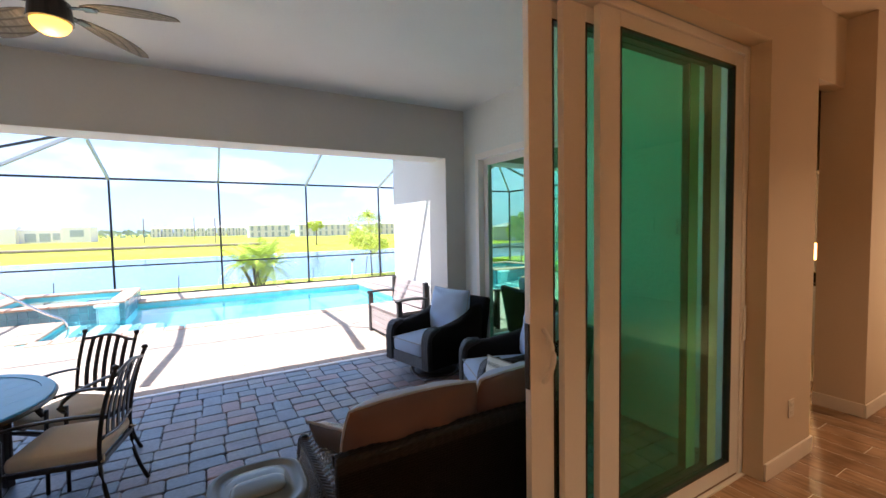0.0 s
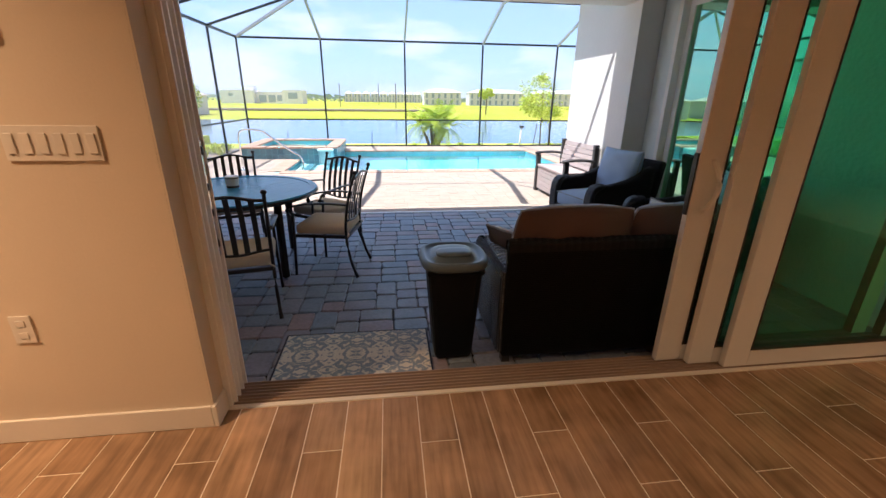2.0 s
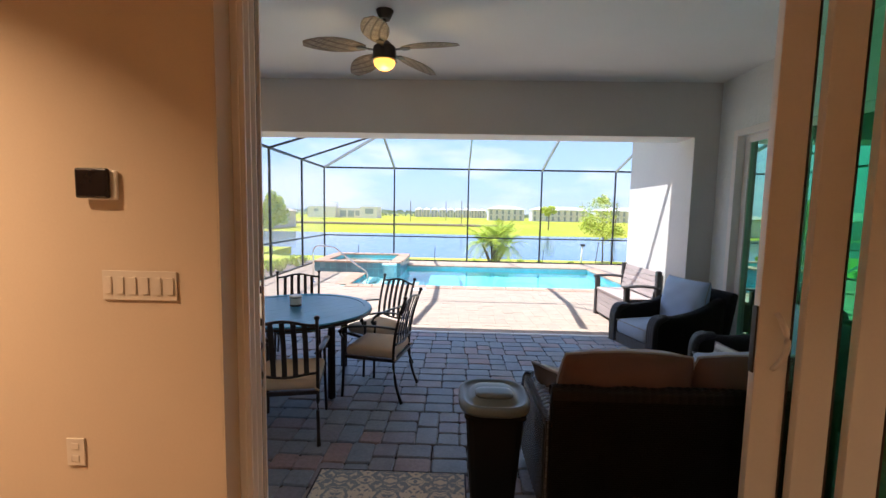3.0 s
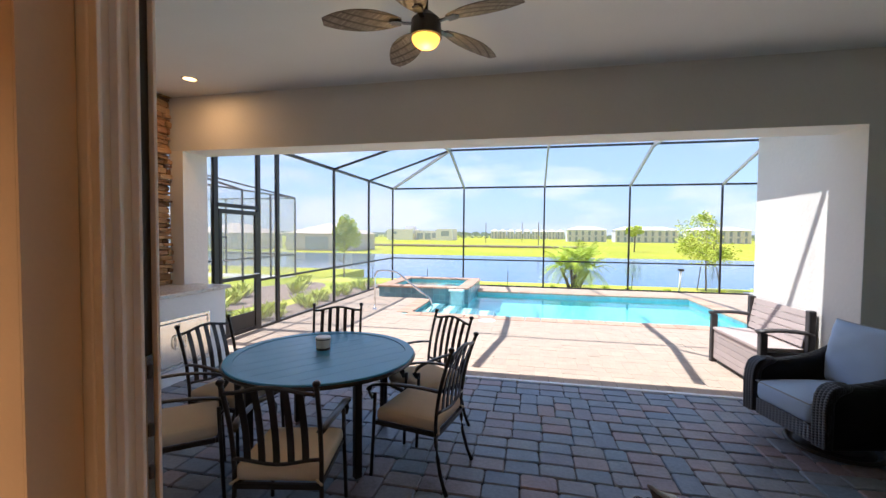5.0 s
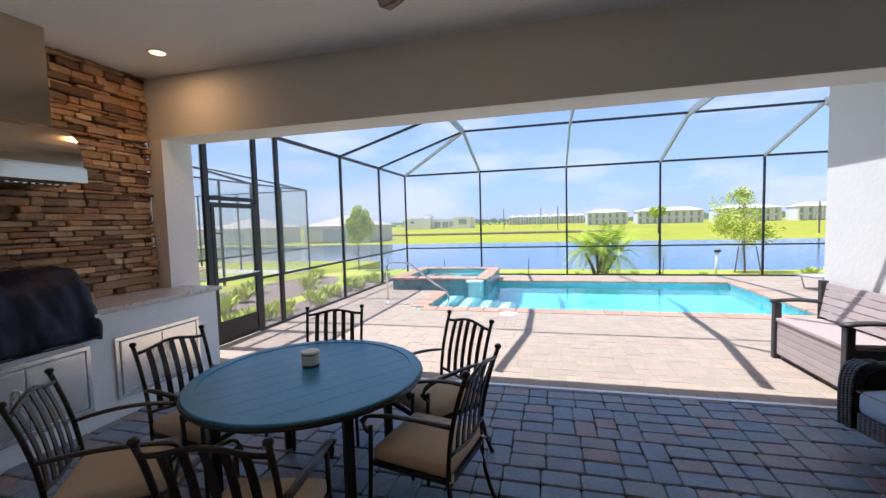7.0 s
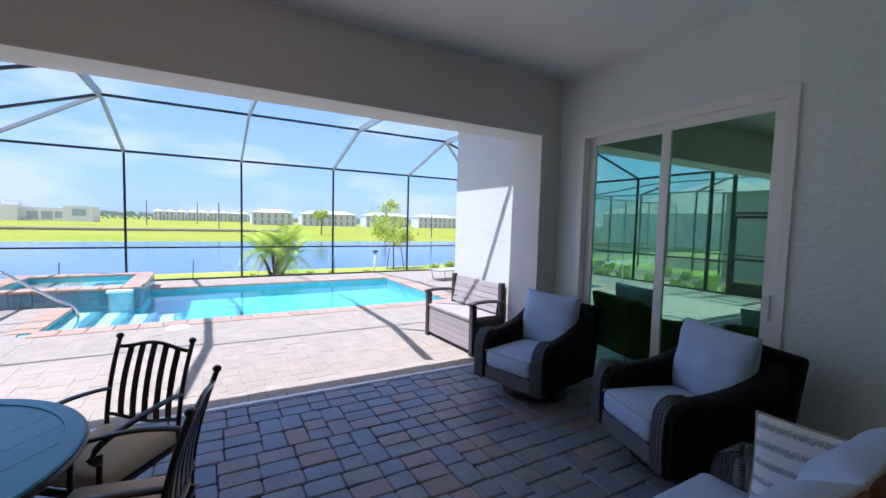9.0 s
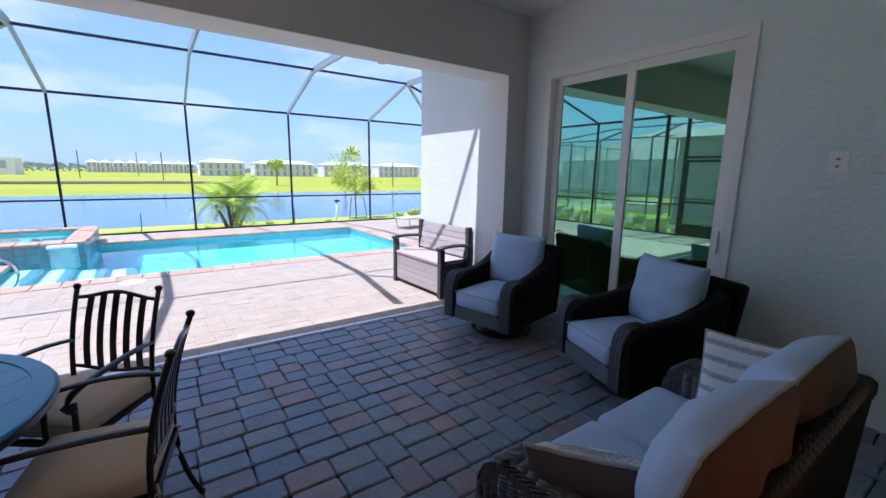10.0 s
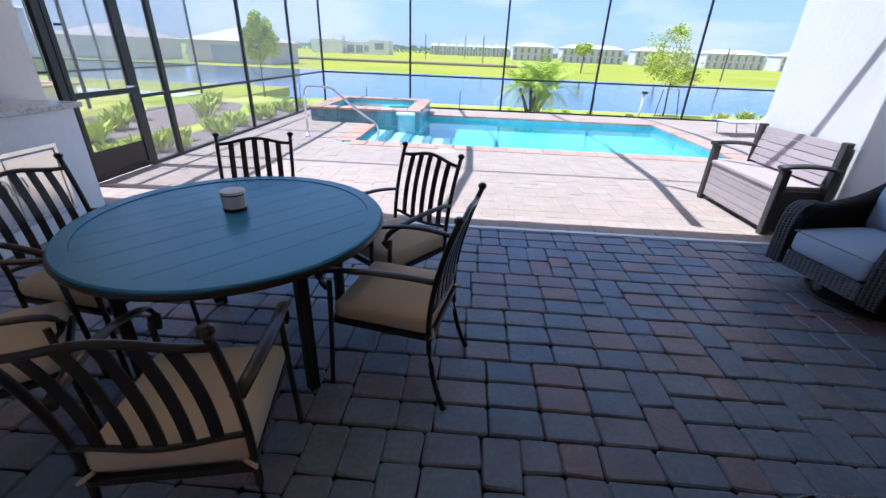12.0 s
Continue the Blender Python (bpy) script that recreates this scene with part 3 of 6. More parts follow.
# pool shell and water
psh = bmesh.new()
px0, px1, py0, py1 = POOL
for b in ((px0, px1, py0, py1, -1.5, -1.35), (px0 - 0.15, px0, py0 - 0.15, py1 + 0.15, -1.5, -0.02), (px1, px1 + 0.15, py0 - 0.15, py1 + 0.15, -1.5, -0.02),
          (px0, px1, py0 - 0.15, py0, -1.5, -0.02), (px0, px1, py1, py1 + 0.15, -1.5, -0.02)):
    box(psh, *b)
pool = thing("swimming_pool", "rectangular pool with pale aqua plaster and clear turquoise water", "pool", kind="structure")
part("shell", psh, "plaster", pool)
for k in range(4):
    part("step_edge", B((px0 + 0.27 + 0.42 * k, px0 + 0.405 + 0.42 * k, py0 + 0.05, 9.42, -0.172 - 0.2 * k, -0.165 - 0.2 * k)), "pool_tile", pool, "dark blue tile strip on the step edge")
    part("step", B((px0 + 0.002, px0 + 0.42 + 0.42 * k, py0 + 0.02, 9.45, -1.34 + 0.001 * k, -0.17 - 0.2 * k), bevel=0.03), "step_plaster", pool, "submerged pale plaster pool step")
wb = bmesh.new()
wv = [wb.verts.new(p) for p in ((px0, py0, -0.1), (px1, py0, -0.1), (px1, py1, -0.1), (px0, py1, -0.1))]
wb.faces.new(wv)
w = part("water_surface", wb, "pool_water", pool, "clear turquoise pool water with light ripples")
w.visible_shadow = False
sk = thing("skimmer_lid", "round white plastic skimmer lid set in the pool deck", "pool fitting", pose(-0.24, 7.12, 0))
part("lid", disc(bmesh.new(), 0, 0, 0.0, 0.012, 0.13), "white_plate", sk)
part("rim", disc(bmesh.new(), 0, 0, -0.01, 0.006, 0.16), "white_plate", sk)

# raised spa
spa = thing("spa", "raised square spa with blue tile sides and brick-red coping", "spa")
sx0, sx1, sy0, sy1 = SPA
part("shell", B((sx0 + 0.03, sx1 - 0.03, sy0 + 0.03, sy0 + 0.3, -1.3, 0.26), (sx0 + 0.03, sx1 - 0.03, sy1 - 0.3, sy1 - 0.03, -1.3, 0.26),
                (sx0 + 0.03, sx0 + 0.3, sy0 + 0.3, sy1 - 0.3, -1.3, 0.26), (sx1 - 0.3, sx1 - 0.03, sy0 + 0.3, sy1 - 0.3, -1.3, 0.26), (sx0 + 0.3, sx1 - 0.3, sy0 + 0.3, sy1 - 0.3, -0.6, -0.5)), "plaster", spa)
wb = bmesh.new()
wb.faces.new([wb.verts.new(p) for p in ((sx0 + 0.3, sy0 + 0.3, 0.2), (sx1 - 0.3, sy0 + 0.3, 0.2), (sx1 - 0.3, sy1 - 0.3, 0.2), (sx0 + 0.3, sy1 - 0.3, 0.2))])
w = part("water_surface", wb, "pool_water", spa, "still clear turquoise spa water")
w.visible_shadow = False
part("spillway", B((-1.46, -1.06, sy0 - 0.15, sy0 + 0.3, 0.215, 0.268), bevel=0.02), "step_plaster", spa, "pale spillway lip over the spa side")
sw = bmesh.new()
swv = [sw.verts.new(p) for p in ((-1.46, sy0 + 0.02, 0.214), (-1.40, sy0 - 0.13, 0.214), (-1.12, sy0 - 0.13, 0.214), (-1.06, sy0 + 0.02, 0.214), (-1.46, sy0 + 0.02, -0.35), (-1.38, sy0 - 0.04, -0.35), (-1.14, sy0 - 0.04, -0.35), (-1.06, sy0 + 0.02, -0.35))]
for k in range(3):
    sw.faces.new((swv[k], swv[k + 4], swv[k + 5], swv[k + 1]))
sw.faces.new(swv[4:][::-1])
sw.faces.new(swv[:4])
part("spillway_base", sw, "waterline_tile", spa, "splayed blue tile base of the spillway")
me = mesh_of("coping_stone", B((-0.145, 0.145, -0.17, 0.17, -0.022, 0.022), bevel=0.008), "coping")
me2 = mesh_of("tile", B((-0.072, 0.072, -0.008, 0.006, -0.072, 0.072), bevel=0.003), "pool_tile")


def put(name, me, m, parent):
    ob = new(name, me)
    ob.parent, ob.matrix_basis = parent, m
    return ob


for i in range(8):
    x = sx0 + 0.153 + i * 0.306
    put("coping_stone", me, pose(x, sy0 + 0.15, 0.285), spa)
    put("coping_stone", me, pose(x, sy1 - 0.15, 0.285), spa)
for i in range(6):
    y = sy0 + 0.49 + i * 0.29
    put("coping_stone", me, pose(sx0 + 0.15, y, 0.285, 0, 0, 90), spa)
    put("coping_stone", me, pose(sx1 - 0.15, y, 0.285, 0, 0, 90), spa)
for i in range(16):
    for k in range(3):
        put("tile", me2, pose(sx0 + 0.1 + i * 0.15, sy0 + 0.022, 0.185 - 0.15 * k), spa)
for i in range(16):
    for k in range(3):
        put("tile", me2, pose(sx1 - 0.022, sy0 + 0.1 + i * 0.15, 0.185 - 0.15 * k, 0, 0, 90), spa)
pc = thing("pool_coping", "brick-red bullnose coping round the pool edge", "coping", kind="structure")
for i in range(22):
    put("coping_stone", me, pose(px0 + 0.15 + i * 0.304, py0 - 0.12, -0.012), pc)
for i in range(19):
    put("coping_stone", me, pose(px0 + 1.15 + i * 0.304, py1 + 0.12, -0.012), pc)
for i in range(6):
    put("coping_stone", me, pose(px0 - 0.12, py0 + 0.15 + i * 0.304, -0.012, 0, 0, 90), pc)
for i in range(13):
    put("coping_stone", me, pose(px1 + 0.12, py0 + 0.04 + i * 0.304, -0.012, 0, 0, 90), pc)
me3 = mesh_of("tile", B((-0.072, 0.072, -0.008, 0.006, -0.072, 0.072), bevel=0.003), "waterline_tile")
put_tile = thing("waterline_tiles", "band of blue tiles along the pool waterline", "tile", kind="structure")
for i in range(44):
    put("tile", me3, pose(px0 + 0.08 + i * 0.152, py1 - 0.006, -0.1), put_tile)
for i in range(24):
    put("tile", me3, pose(px1 - 0.006, py0 + 0.08 + i * 0.152, -0.1, 0, 0, 90), put_tile)

# house walls round the lanai
FL = 0.14   # the house floor above the pavers
XR, XC = 3.51, 4.15
wall = solid("wall_south", B((-9.0, -0.42, -0.24, 0.02, -0.3, 3.6), (-0.42, XR, -0.24, 0.02, 2.80, 3.6), (XR, XC, -0.24, 0.02, -0.3, 3.6)), "stucco_smooth", "painted wall with the wide sliding door", **S)
solid("wall_inner", B((-9.0, -0.42, -0.255, -0.242, FL, 3.34), (-0.42, XR, -0.255, -0.242, 2.80, 3.34), (XR, XC + 0.013, -0.255, -0.242, FL, 3.34), (-0.419, -0.412, -0.255, -0.145, FL, 2.795), (XR - 0.008, XR - 0.001, -0.255, -0.145, FL, 2.795), (-0.411, XR - 0.009, -0.255, -0.145, 2.792, 2.798), (XC + 0.001, XC + 0.013, -0.24, 0.10, FL, 3.34)), "interior", "warm beige painted interior wall", **S)
DY0, DY1, DZ = 1.28, 3.28, 2.72
solid("wall_east", B((X1, X1 + 0.22, 0.021, DY0, -0.3, 3.6), (X1, X1 + 0.22, DY1, 3.6, -0.3, 3.6), (X1, X1 + 0.22, DY0, DY1, DZ, 3.6), (X1, X1 + 0.22, DY0, DY1, -0.3, 0.02)), "stucco", "textured grey stucco lanai wall", **S)
for wb_ in ((3.53, 3.83, 3.585, 5.44, -0.3, 3.21), (3.84, 9.5, 5.14, 5.44, -0.3, 3.21), (4.07, 9.5, 3.61, 3.8, -0.3, 3.3)):
    solid("wall_wing", B(wb_), "white_stucco", "white stucco wing wall beside the pool", **S)
solid("beam", B((-4.2, 3.53, 3.58, 3.98, 2.70, 3.6), (3.53, 3.838, 3.58, 3.584, 0.0, 3.37)), "beam", "taupe stucco beam over the lanai opening", **S)
solid("wall_west_jamb", B((-3.95, -3.75, 3.58, 3.98, 0.0, 2.698)), "white_stucco", "white stucco jamb of the lanai opening", **S)
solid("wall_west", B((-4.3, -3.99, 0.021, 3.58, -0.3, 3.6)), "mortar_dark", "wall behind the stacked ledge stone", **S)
solid("ceiling", B((-4.3, 4.1, 0.021, 3.6, 3.37, 3.6)), "soffit", "off-white lanai ceiling with fine texture", **S)
solid("beam_edge", B((-3.75, 3.53, 3.57, 3.985, 2.694, 2.699)), "white_stucco", "white painted underside of the beam", **S)
# roof over all, with eaves
solid("roof", B((-10, 3.1, -8, 4.0, 3.62, 3.8), (3.1, 10, -8, 5.85, 3.42, 3.6), (3.2, 9.6, 5.44, 5.85, 3.22, 3.26), (3.2, 3.53, 4.051, 5.44, 3.22, 3.26)), "far_roof", "house roof slab and eaves", **S)
solid("fascia", B((-10, 3.1, 4.0, 4.05, 3.35, 3.62), (3.16, 3.199, 4.055, 5.9, 3.20, 3.41)), "vinyl", "white fascia boards", **S)
gut = thing("gutter", "white metal roof gutter along the wing eaves", "gutter")
part("trough", B((3.05, 3.155, 4.055, 5.9, 3.21, 3.34), bevel=0.015), "vinyl", gut)
part("end_cap", B((3.045, 3.155, 5.9, 5.93, 3.19, 3.36)), "vinyl", gut)

# interior room
solid("floor_inside", B((-9, 9, -7, -0.162, -0.3, FL - 0.0015), (XC + 0.014, 9, -0.162, 4.0, -0.3, FL - 0.0015)), "grout", "sand-coloured grout under wood-look tile", **S)
solid("wall_room", B((-9, -8.8, -7, -0.26, 0, 3.34), (-8.8, 9, -7.2, -7, 0, 3.34), (8.8, 9, -7, 3.0, 0, 3.34), (4.6, 8.8, 3.0, 3.1, 0, 3.34)), "interior", "plain warm beige walls closing the room", **S)
solid("wall_hall", B((5.14, 5.75, -0.28, 0.05, FL, 3.34), (5.751, 8.8, 0.0, 0.2, FL, 3.34), (XC + 0.014, 5.14, -0.1, 0.02, 2.80, 3.34)), "interior", "warm beige pier and header of the hallway", **S)
solid("ceiling_inside", B((-9, 9, -7.2, -0.1, 3.345, 3.5), (4.2, 9, -0.1, 3.55, 3.345, 3.5)), "interior", "beige interior ceiling", **S)
bb = bmesh.new()
for b in ((-8.8, -0.42, -0.27, -0.256, FL, FL + 0.11), (XR, XC + 0.028, -0.27, -0.256, FL, FL + 0.11), (XC + 0.014, XC + 0.028, -0.255, 0.1, FL, FL + 0.11), (5.125, 5.765, -0.295, -0.281, FL, FL + 0.11), (5.125, 5.139, -0.28, 0.05, FL, FL + 0.11), (-0.419, -0.398, -0.27, -0.15, FL, FL + 0.11)):
    box(bb, *b, bevel=0.004)
solid("baseboard", bb, "trim_paint", "cream painted baseboard", **S)
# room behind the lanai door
solid("wall_bedroom", B((4.07, 5.15, 0.2, 0.3, 0, 3.0), (6.2, 8.6, 0.2, 0.3, 0, 3.0), (5.15, 6.2, 0.2, 0.3, 2.2, 3.0), (4.07, 8.6, 3.5, 3.6, 0, 3.0), (8.5, 8.6, 0.3, 3.5, 0, 3.0)), "room_dimmed", "plain walls behind the lanai door, greyed to look dim", **S)
solid("floor_bedroom", B((4.07, 8.6, 0.2, 3.6, -0.1, 0.02)), "room_dimmed", "plain floor greyed to look dim", **S)
solid("ceiling_bedroom", B((4.07, 8.6, 0.2, 3.6, 3.0, 3.1)), "room_dimmed", "plain ceiling greyed to look dim", **S)

# wide sliding door
door = thing("door_1", "white vinyl stacking glass sliding door, panels slid open", "sliding door", kind="structure")
YF = -0.142
DT = 2.79
part("door_frame", B((-0.42, -0.385, YF, 0.014, FL, DT), (XR - 0.05, XR, YF, 0.014, FL, DT), (-0.385, XR - 0.05, YF, 0.014, DT - 0.05, DT), bevel=0.004), "vinyl", door, "white vinyl outer frame")
for yy in (-0.138, -0.093, -0.045, 0.0):
    part("track_rib", B((-0.385, -0.362, yy, yy + 0.010, FL + 0.02, DT - 0.05), bevel=0.002), "vinyl", door)
part("sill", B((-0.42, XR, -0.134, 0.03, 0.0, FL - 0.004)), "sill_metal", door, "tan ridged sliding door sill")
part("nosing", B((-0.42, XR, -0.161, -0.134, 0.0, FL + 0.003)), "trim_paint", door, "cream trim strip along the sill")
for yy in (-0.128, -0.105, -0.080, -0.055, -0.030, -0.008, 0.018):
    part("sill_track", B((-0.385, XR - 0.05, yy, yy + 0.006, FL - 0.005, FL + 0.010), bevel=0.002), "sill_metal", door)
part("lock_strip", B((-0.384, -0.376, -0.032, -0.002, FL + 0.02, DT - 0.05)), "black_frame", door, "dark weather strip")
keeper = part("lock_keeper", B((-0.376, -0.368, -0.028, -0.006, 0.86, 1.36), bevel=0.002), "steel", door, "steel lock keeper plate")
for kz in (0.90, 1.04, 1.15, 1.30):
    part("screw", B((-0.369, -0.362, -0.024, -0.010, kz, kz + 0.035), bevel=0.004), "black_frame", keeper)
SW = 0.14
for i, (xa, xb, yc) in enumerate(((1.84, 3.16, -0.018), (2.00, 3.30, -0.066), (2.18, 3.46, -0.114))):
    p = part("panel", B((xa, xa + SW, yc - 0.019, yc + 0.019, FL + 0.012, DT - 0.055), (xb - 0.10, xb, yc - 0.019, yc + 0.019, FL + 0.012, DT - 0.055), (xa + SW, xb - 0.10, yc - 0.019, yc + 0.019, FL + 0.012, FL + 0.11), (xa + SW, xb - 0.10, yc - 0.019, yc + 0.019, DT - 0.13, DT - 0.055), bevel=0.003), "vinyl", door, "white vinyl sliding panel frame")
    g = part("pane", B((xa + SW - 0.005, xb - 0.095, yc - 0.004, yc + 0.004, FL + 0.105, DT - 0.125)), "glass", p, "green-tinted glass pane")
    g.visible_shadow = False
    part("gasket", B((xa + SW, xa + SW + 0.008, yc - 0.021, yc + 0.021, FL + 0.11, DT - 0.13), (xb - 0.108, xb - 0.1, yc - 0.021, yc + 0.021, FL + 0.11, DT - 0.13), (xa + SW, xb - 0.1, yc - 0.021, yc + 0.021, FL + 0.11, FL + 0.118), (xa + SW, xb - 0.1, yc - 0.021, yc + 0.021, DT - 0.138, DT - 0.13)), "black_frame", p)
    if i == 0:
        part("handle", T(*curve((1.915, -0.036, 1.27), (1.955, -0.13, 1.14), (1.915, -0.036, 1.02), 12), r=0.012, seg=8), "vinyl", p, "white bowed pull handle", smooth=True)
        part("strike_edge", B((1.832, 1.839, -0.033, -0.004, 1.0, 1.30), bevel=0.002), "black_frame", p, "dark latch strip")
part("thumb_latch", B((XR - 0.042, XR - 0.012, YF - 0.012, YF - 0.001, 1.0, 1.22), bevel=0.005), "vinyl", door, "white thumb latch plate")

# lanai side door
d2 = thing("door_2", "white framed two-panel sliding glass door in the stucco wall", "sliding door", kind="structure")
xw = X1
part("door_frame", B((xw - 0.02, xw + 0.16, DY0, DY0 + 0.07, 0.02, DZ), (xw - 0.02, xw + 0.16, DY1 - 0.07, DY1, 0.02, DZ), (xw - 0.02, xw + 0.16, DY0 + 0.07, DY1 - 0.07, DZ - 0.08, DZ), (xw - 0.02, xw + 0.16, DY0 + 0.07, DY1 - 0.07, 0.02, 0.07), bevel=0.004), "vinyl", d2)
for ya, yb, xc in ((DY0 + 0.07, 2.32, xw + 0.03), (2.26, DY1 - 0.07, xw + 0.09)):
    p = part("panel", B((xc - 0.02, xc + 0.02, ya, ya + 0.085, 0.07, DZ - 0.08), (xc - 0.02, xc + 0.02, yb - 0.085, yb, 0.07, DZ - 0.08), (xc - 0.02, xc + 0.02, ya + 0.085, yb - 0.085, 0.07, 0.17), (xc - 0.02, xc + 0.02, ya + 0.085, yb - 0.085, DZ - 0.16, DZ - 0.08), bevel=0.003), "vinyl", d2, "white vinyl sliding panel frame")
    part("pane", B((xc - 0.004, xc + 0.004, ya + 0.08, yb - 0.08, 0.165, DZ - 0.155)), "glass_bed", p, "green reflective glass pane")
part("latch", B((xw - 0.028, xw - 0.002, DY0 + 0.09, DY0 + 0.12, 0.98, 1.18), bevel=0.004), "vinyl", d2, "white latch")


# ---- screen enclosure ----
cage = thing("pool_cage", "dark bronze aluminium screen enclosure over the pool", "screen enclosure")
CX0, CX1, CY1 = -4.04, 8.45, 12.54
ZE, ZT, YB, YA, YH, ZH = 3.19, 3.92, 10.1, 5.9, 4.2, 3.38


def bar(name, a, b, w=0.05, d=0.05, parent=None, mat="bronze", roll=0):
    a, b = Vector(a), Vector(b)
    q = (b - a).to_track_quat("Z", "Y").to_matrix().to_4x4()
    bm = B((-w / 2, w / 2, -d / 2, d / 2, 0, (b - a).length), bevel=0.004)
    return part(name, bm, mat, parent or cage, at=Matrix.Translation(a) @ q)


PXS = [-4.04, -1.59, 0.97, 3.475, 5.97, 8.45]
for i, x in enumerate(PXS):
    bar("post", (x, CY1, 0), (x, CY1, ZE), 0.05, 0.05)
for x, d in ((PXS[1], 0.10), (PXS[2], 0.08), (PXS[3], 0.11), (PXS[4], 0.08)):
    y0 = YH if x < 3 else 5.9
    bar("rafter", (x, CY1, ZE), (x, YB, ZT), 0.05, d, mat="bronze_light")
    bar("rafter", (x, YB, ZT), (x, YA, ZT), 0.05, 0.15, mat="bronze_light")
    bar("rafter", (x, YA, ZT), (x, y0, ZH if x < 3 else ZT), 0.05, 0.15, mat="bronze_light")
for y in (10.42, 8.256, 5.993):
    bar("purlin", (CX0, y, ZE), (PXS[1], min(y, YB), ZT), 0.05, 0.05)
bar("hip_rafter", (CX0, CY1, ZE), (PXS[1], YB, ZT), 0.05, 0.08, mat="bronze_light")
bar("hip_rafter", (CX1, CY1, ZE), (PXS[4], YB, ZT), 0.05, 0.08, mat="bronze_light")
bar("purlin", (CX1, 10.42, ZE), (PXS[4], YB, ZT), 0.05, 0.05)
for y in (YB, 8.0, YA):
    for a, b in zip(PXS[1:4], PXS[2:5]):
        bar("purlin", (a, y, ZT), (b, y, ZT), 0.05, 0.05)
for a, b in zip(PXS, PXS[1:]):
    bar("eave_rail", (a, CY1, ZE), (b, CY1, ZE), 0.055, 0.055)
    bar("chair_rail", (a, CY1, 0.85), (b, CY1, 0.85), 0.04, 0.04)
    bar("base_rail", (a, CY1, 0.02), (b, CY1, 0.02), 0.05, 0.04)
SY = [4.45, 5.44, 5.993, 8.256, 10.42, 12.54]
for y in SY[:-1]:
    bar("post", (CX0, y, 0), (CX0, y, ZE), 0.05, 0.09 if y < 8 else 0.06)
bar("eave_rail", (CX0, 4.0, ZE), (CX0, CY1, ZE), 0.06, 0.06)
bar("base_rail", (CX0, 5.44, 0.02), (CX0, CY1, 0.02), 0.05, 0.04)
for a, b in zip(SY[1:], SY[2:]):
    bar("chair_rail", (CX0, a, 0.85), (CX0, b, 0.85), 0.04, 0.04)
for a, b in ((5.44, 8.0), (8.0, 10.4), (10.4, CY1)):
    bar("post", (CX1, a, 0), (CX1, a, ZE), 0.05, 0.06)
    bar("eave_rail", (CX1, a, ZE), (CX1, b, ZE), 0.05, 0.05)
    bar("chair_rail", (CX1, a, 0.85), (CX1, b, 0.85), 0.04, 0.04)
bar("brace", (2.99, 4.1, 3.37), (0.97, 5.72, 3.86), 0.05, 0.05)


def sheet(name, mat, *quads):
    bm = bmesh.new()
    for q in quads:
        bm.faces.new([bm.verts.new(p) for p in q])
    return part(name, bm, mat, cage, "fine black insect screen mesh, milky haze put into its grey")


for a, b in zip(PXS, PXS[1:]):
    sheet("screen", "screen", ((a, CY1, 0.03), (b, CY1, 0.03), (b, CY1, ZE), (a, CY1, ZE)))
for a, b in zip([5.44, *SY[2:]], SY[2:]):
    if b > a:
        sheet("screen", "screen_side_haze", ((CX0, a, 0.03), (CX0, b, 0.03), (CX0, b, ZE), (CX0, a, ZE)))
sheet("screen", "screen_side_haze", ((CX0, 4.0, 2.1), (CX0, 5.44, 2.1), (CX0, 5.44, ZE), (CX0, 4.0, ZE)))
for a, b in zip(PXS[1:4], PXS[2:5]):
    sheet("roof_screen", "screen", ((a, YA, ZT), (b, YA, ZT), (b, YB, ZT), (a, YB, ZT)))
    sheet("roof_screen", "screen", ((a, YB, ZT), (b, YB, ZT), (b, CY1, ZE), (a, CY1, ZE)))
sheet("roof_screen", "screen", ((CX0, CY1, ZE), (PXS[1], CY1, ZE), (PXS[1], YB, ZT)))
sheet("roof_screen", "screen", ((CX0, YA, ZE), (CX0, CY1, ZE), (PXS[1], YB, ZT), (PXS[1], YA, ZT)))
sheet("roof_screen", "screen", ((PXS[1], YH, ZH), (3.475, YH, ZH), (3.475, YA, ZT), (PXS[1], YA, ZT)))

sd = thing("screen_door", "dark bronze screen door with a kick plate and lever handle", "screen door")
xd = CX0 + 0.01
part("door_frame", B((xd - 0.02, xd + 0.02, 4.50, 4.56, 0.02, 2.03), (xd - 0.02, xd + 0.02, 5.33, 5.39, 0.02, 2.03), (xd - 0.02, xd + 0.02, 4.56, 5.33, 1.96, 2.03), (xd - 0.02, xd + 0.02, 4.56, 5.33, 0.9, 0.96), (xd - 0.02, xd + 0.02, 4.56, 5.33, 0.02, 0.08), bevel=0.003), "bronze", sd)
part("kick_plate", B((xd - 0.006, xd + 0.006, 4.56, 5.33, 0.08, 0.34)), "bronze", sd, "brown metal kick plate")
sb = bmesh.new()
sb.faces.new([sb.verts.new(p) for p in ((xd, 4.56, 0.34), (xd, 5.33, 0.34), (xd, 5.33, 1.96), (xd, 4.56, 1.96))])
part("mesh", sb, "screen_side_haze", sd)
part("handle", T((xd + 0.02, 5.35, 0.98), (xd + 0.07, 5.35, 0.98), (xd + 0.07, 5.22, 0.98), r=0.012), "chrome", sd, "bright lever handle", smooth=True)
part("closer", T((xd + 0.04, 4.56, 1.6), (xd + 0.05, 4.62, 1.6), r=0.012), "black_frame", sd)
bar("transom", (CX0, 4.45, 2.09), (CX0, 5.44, 2.09), 0.05, 0.06)


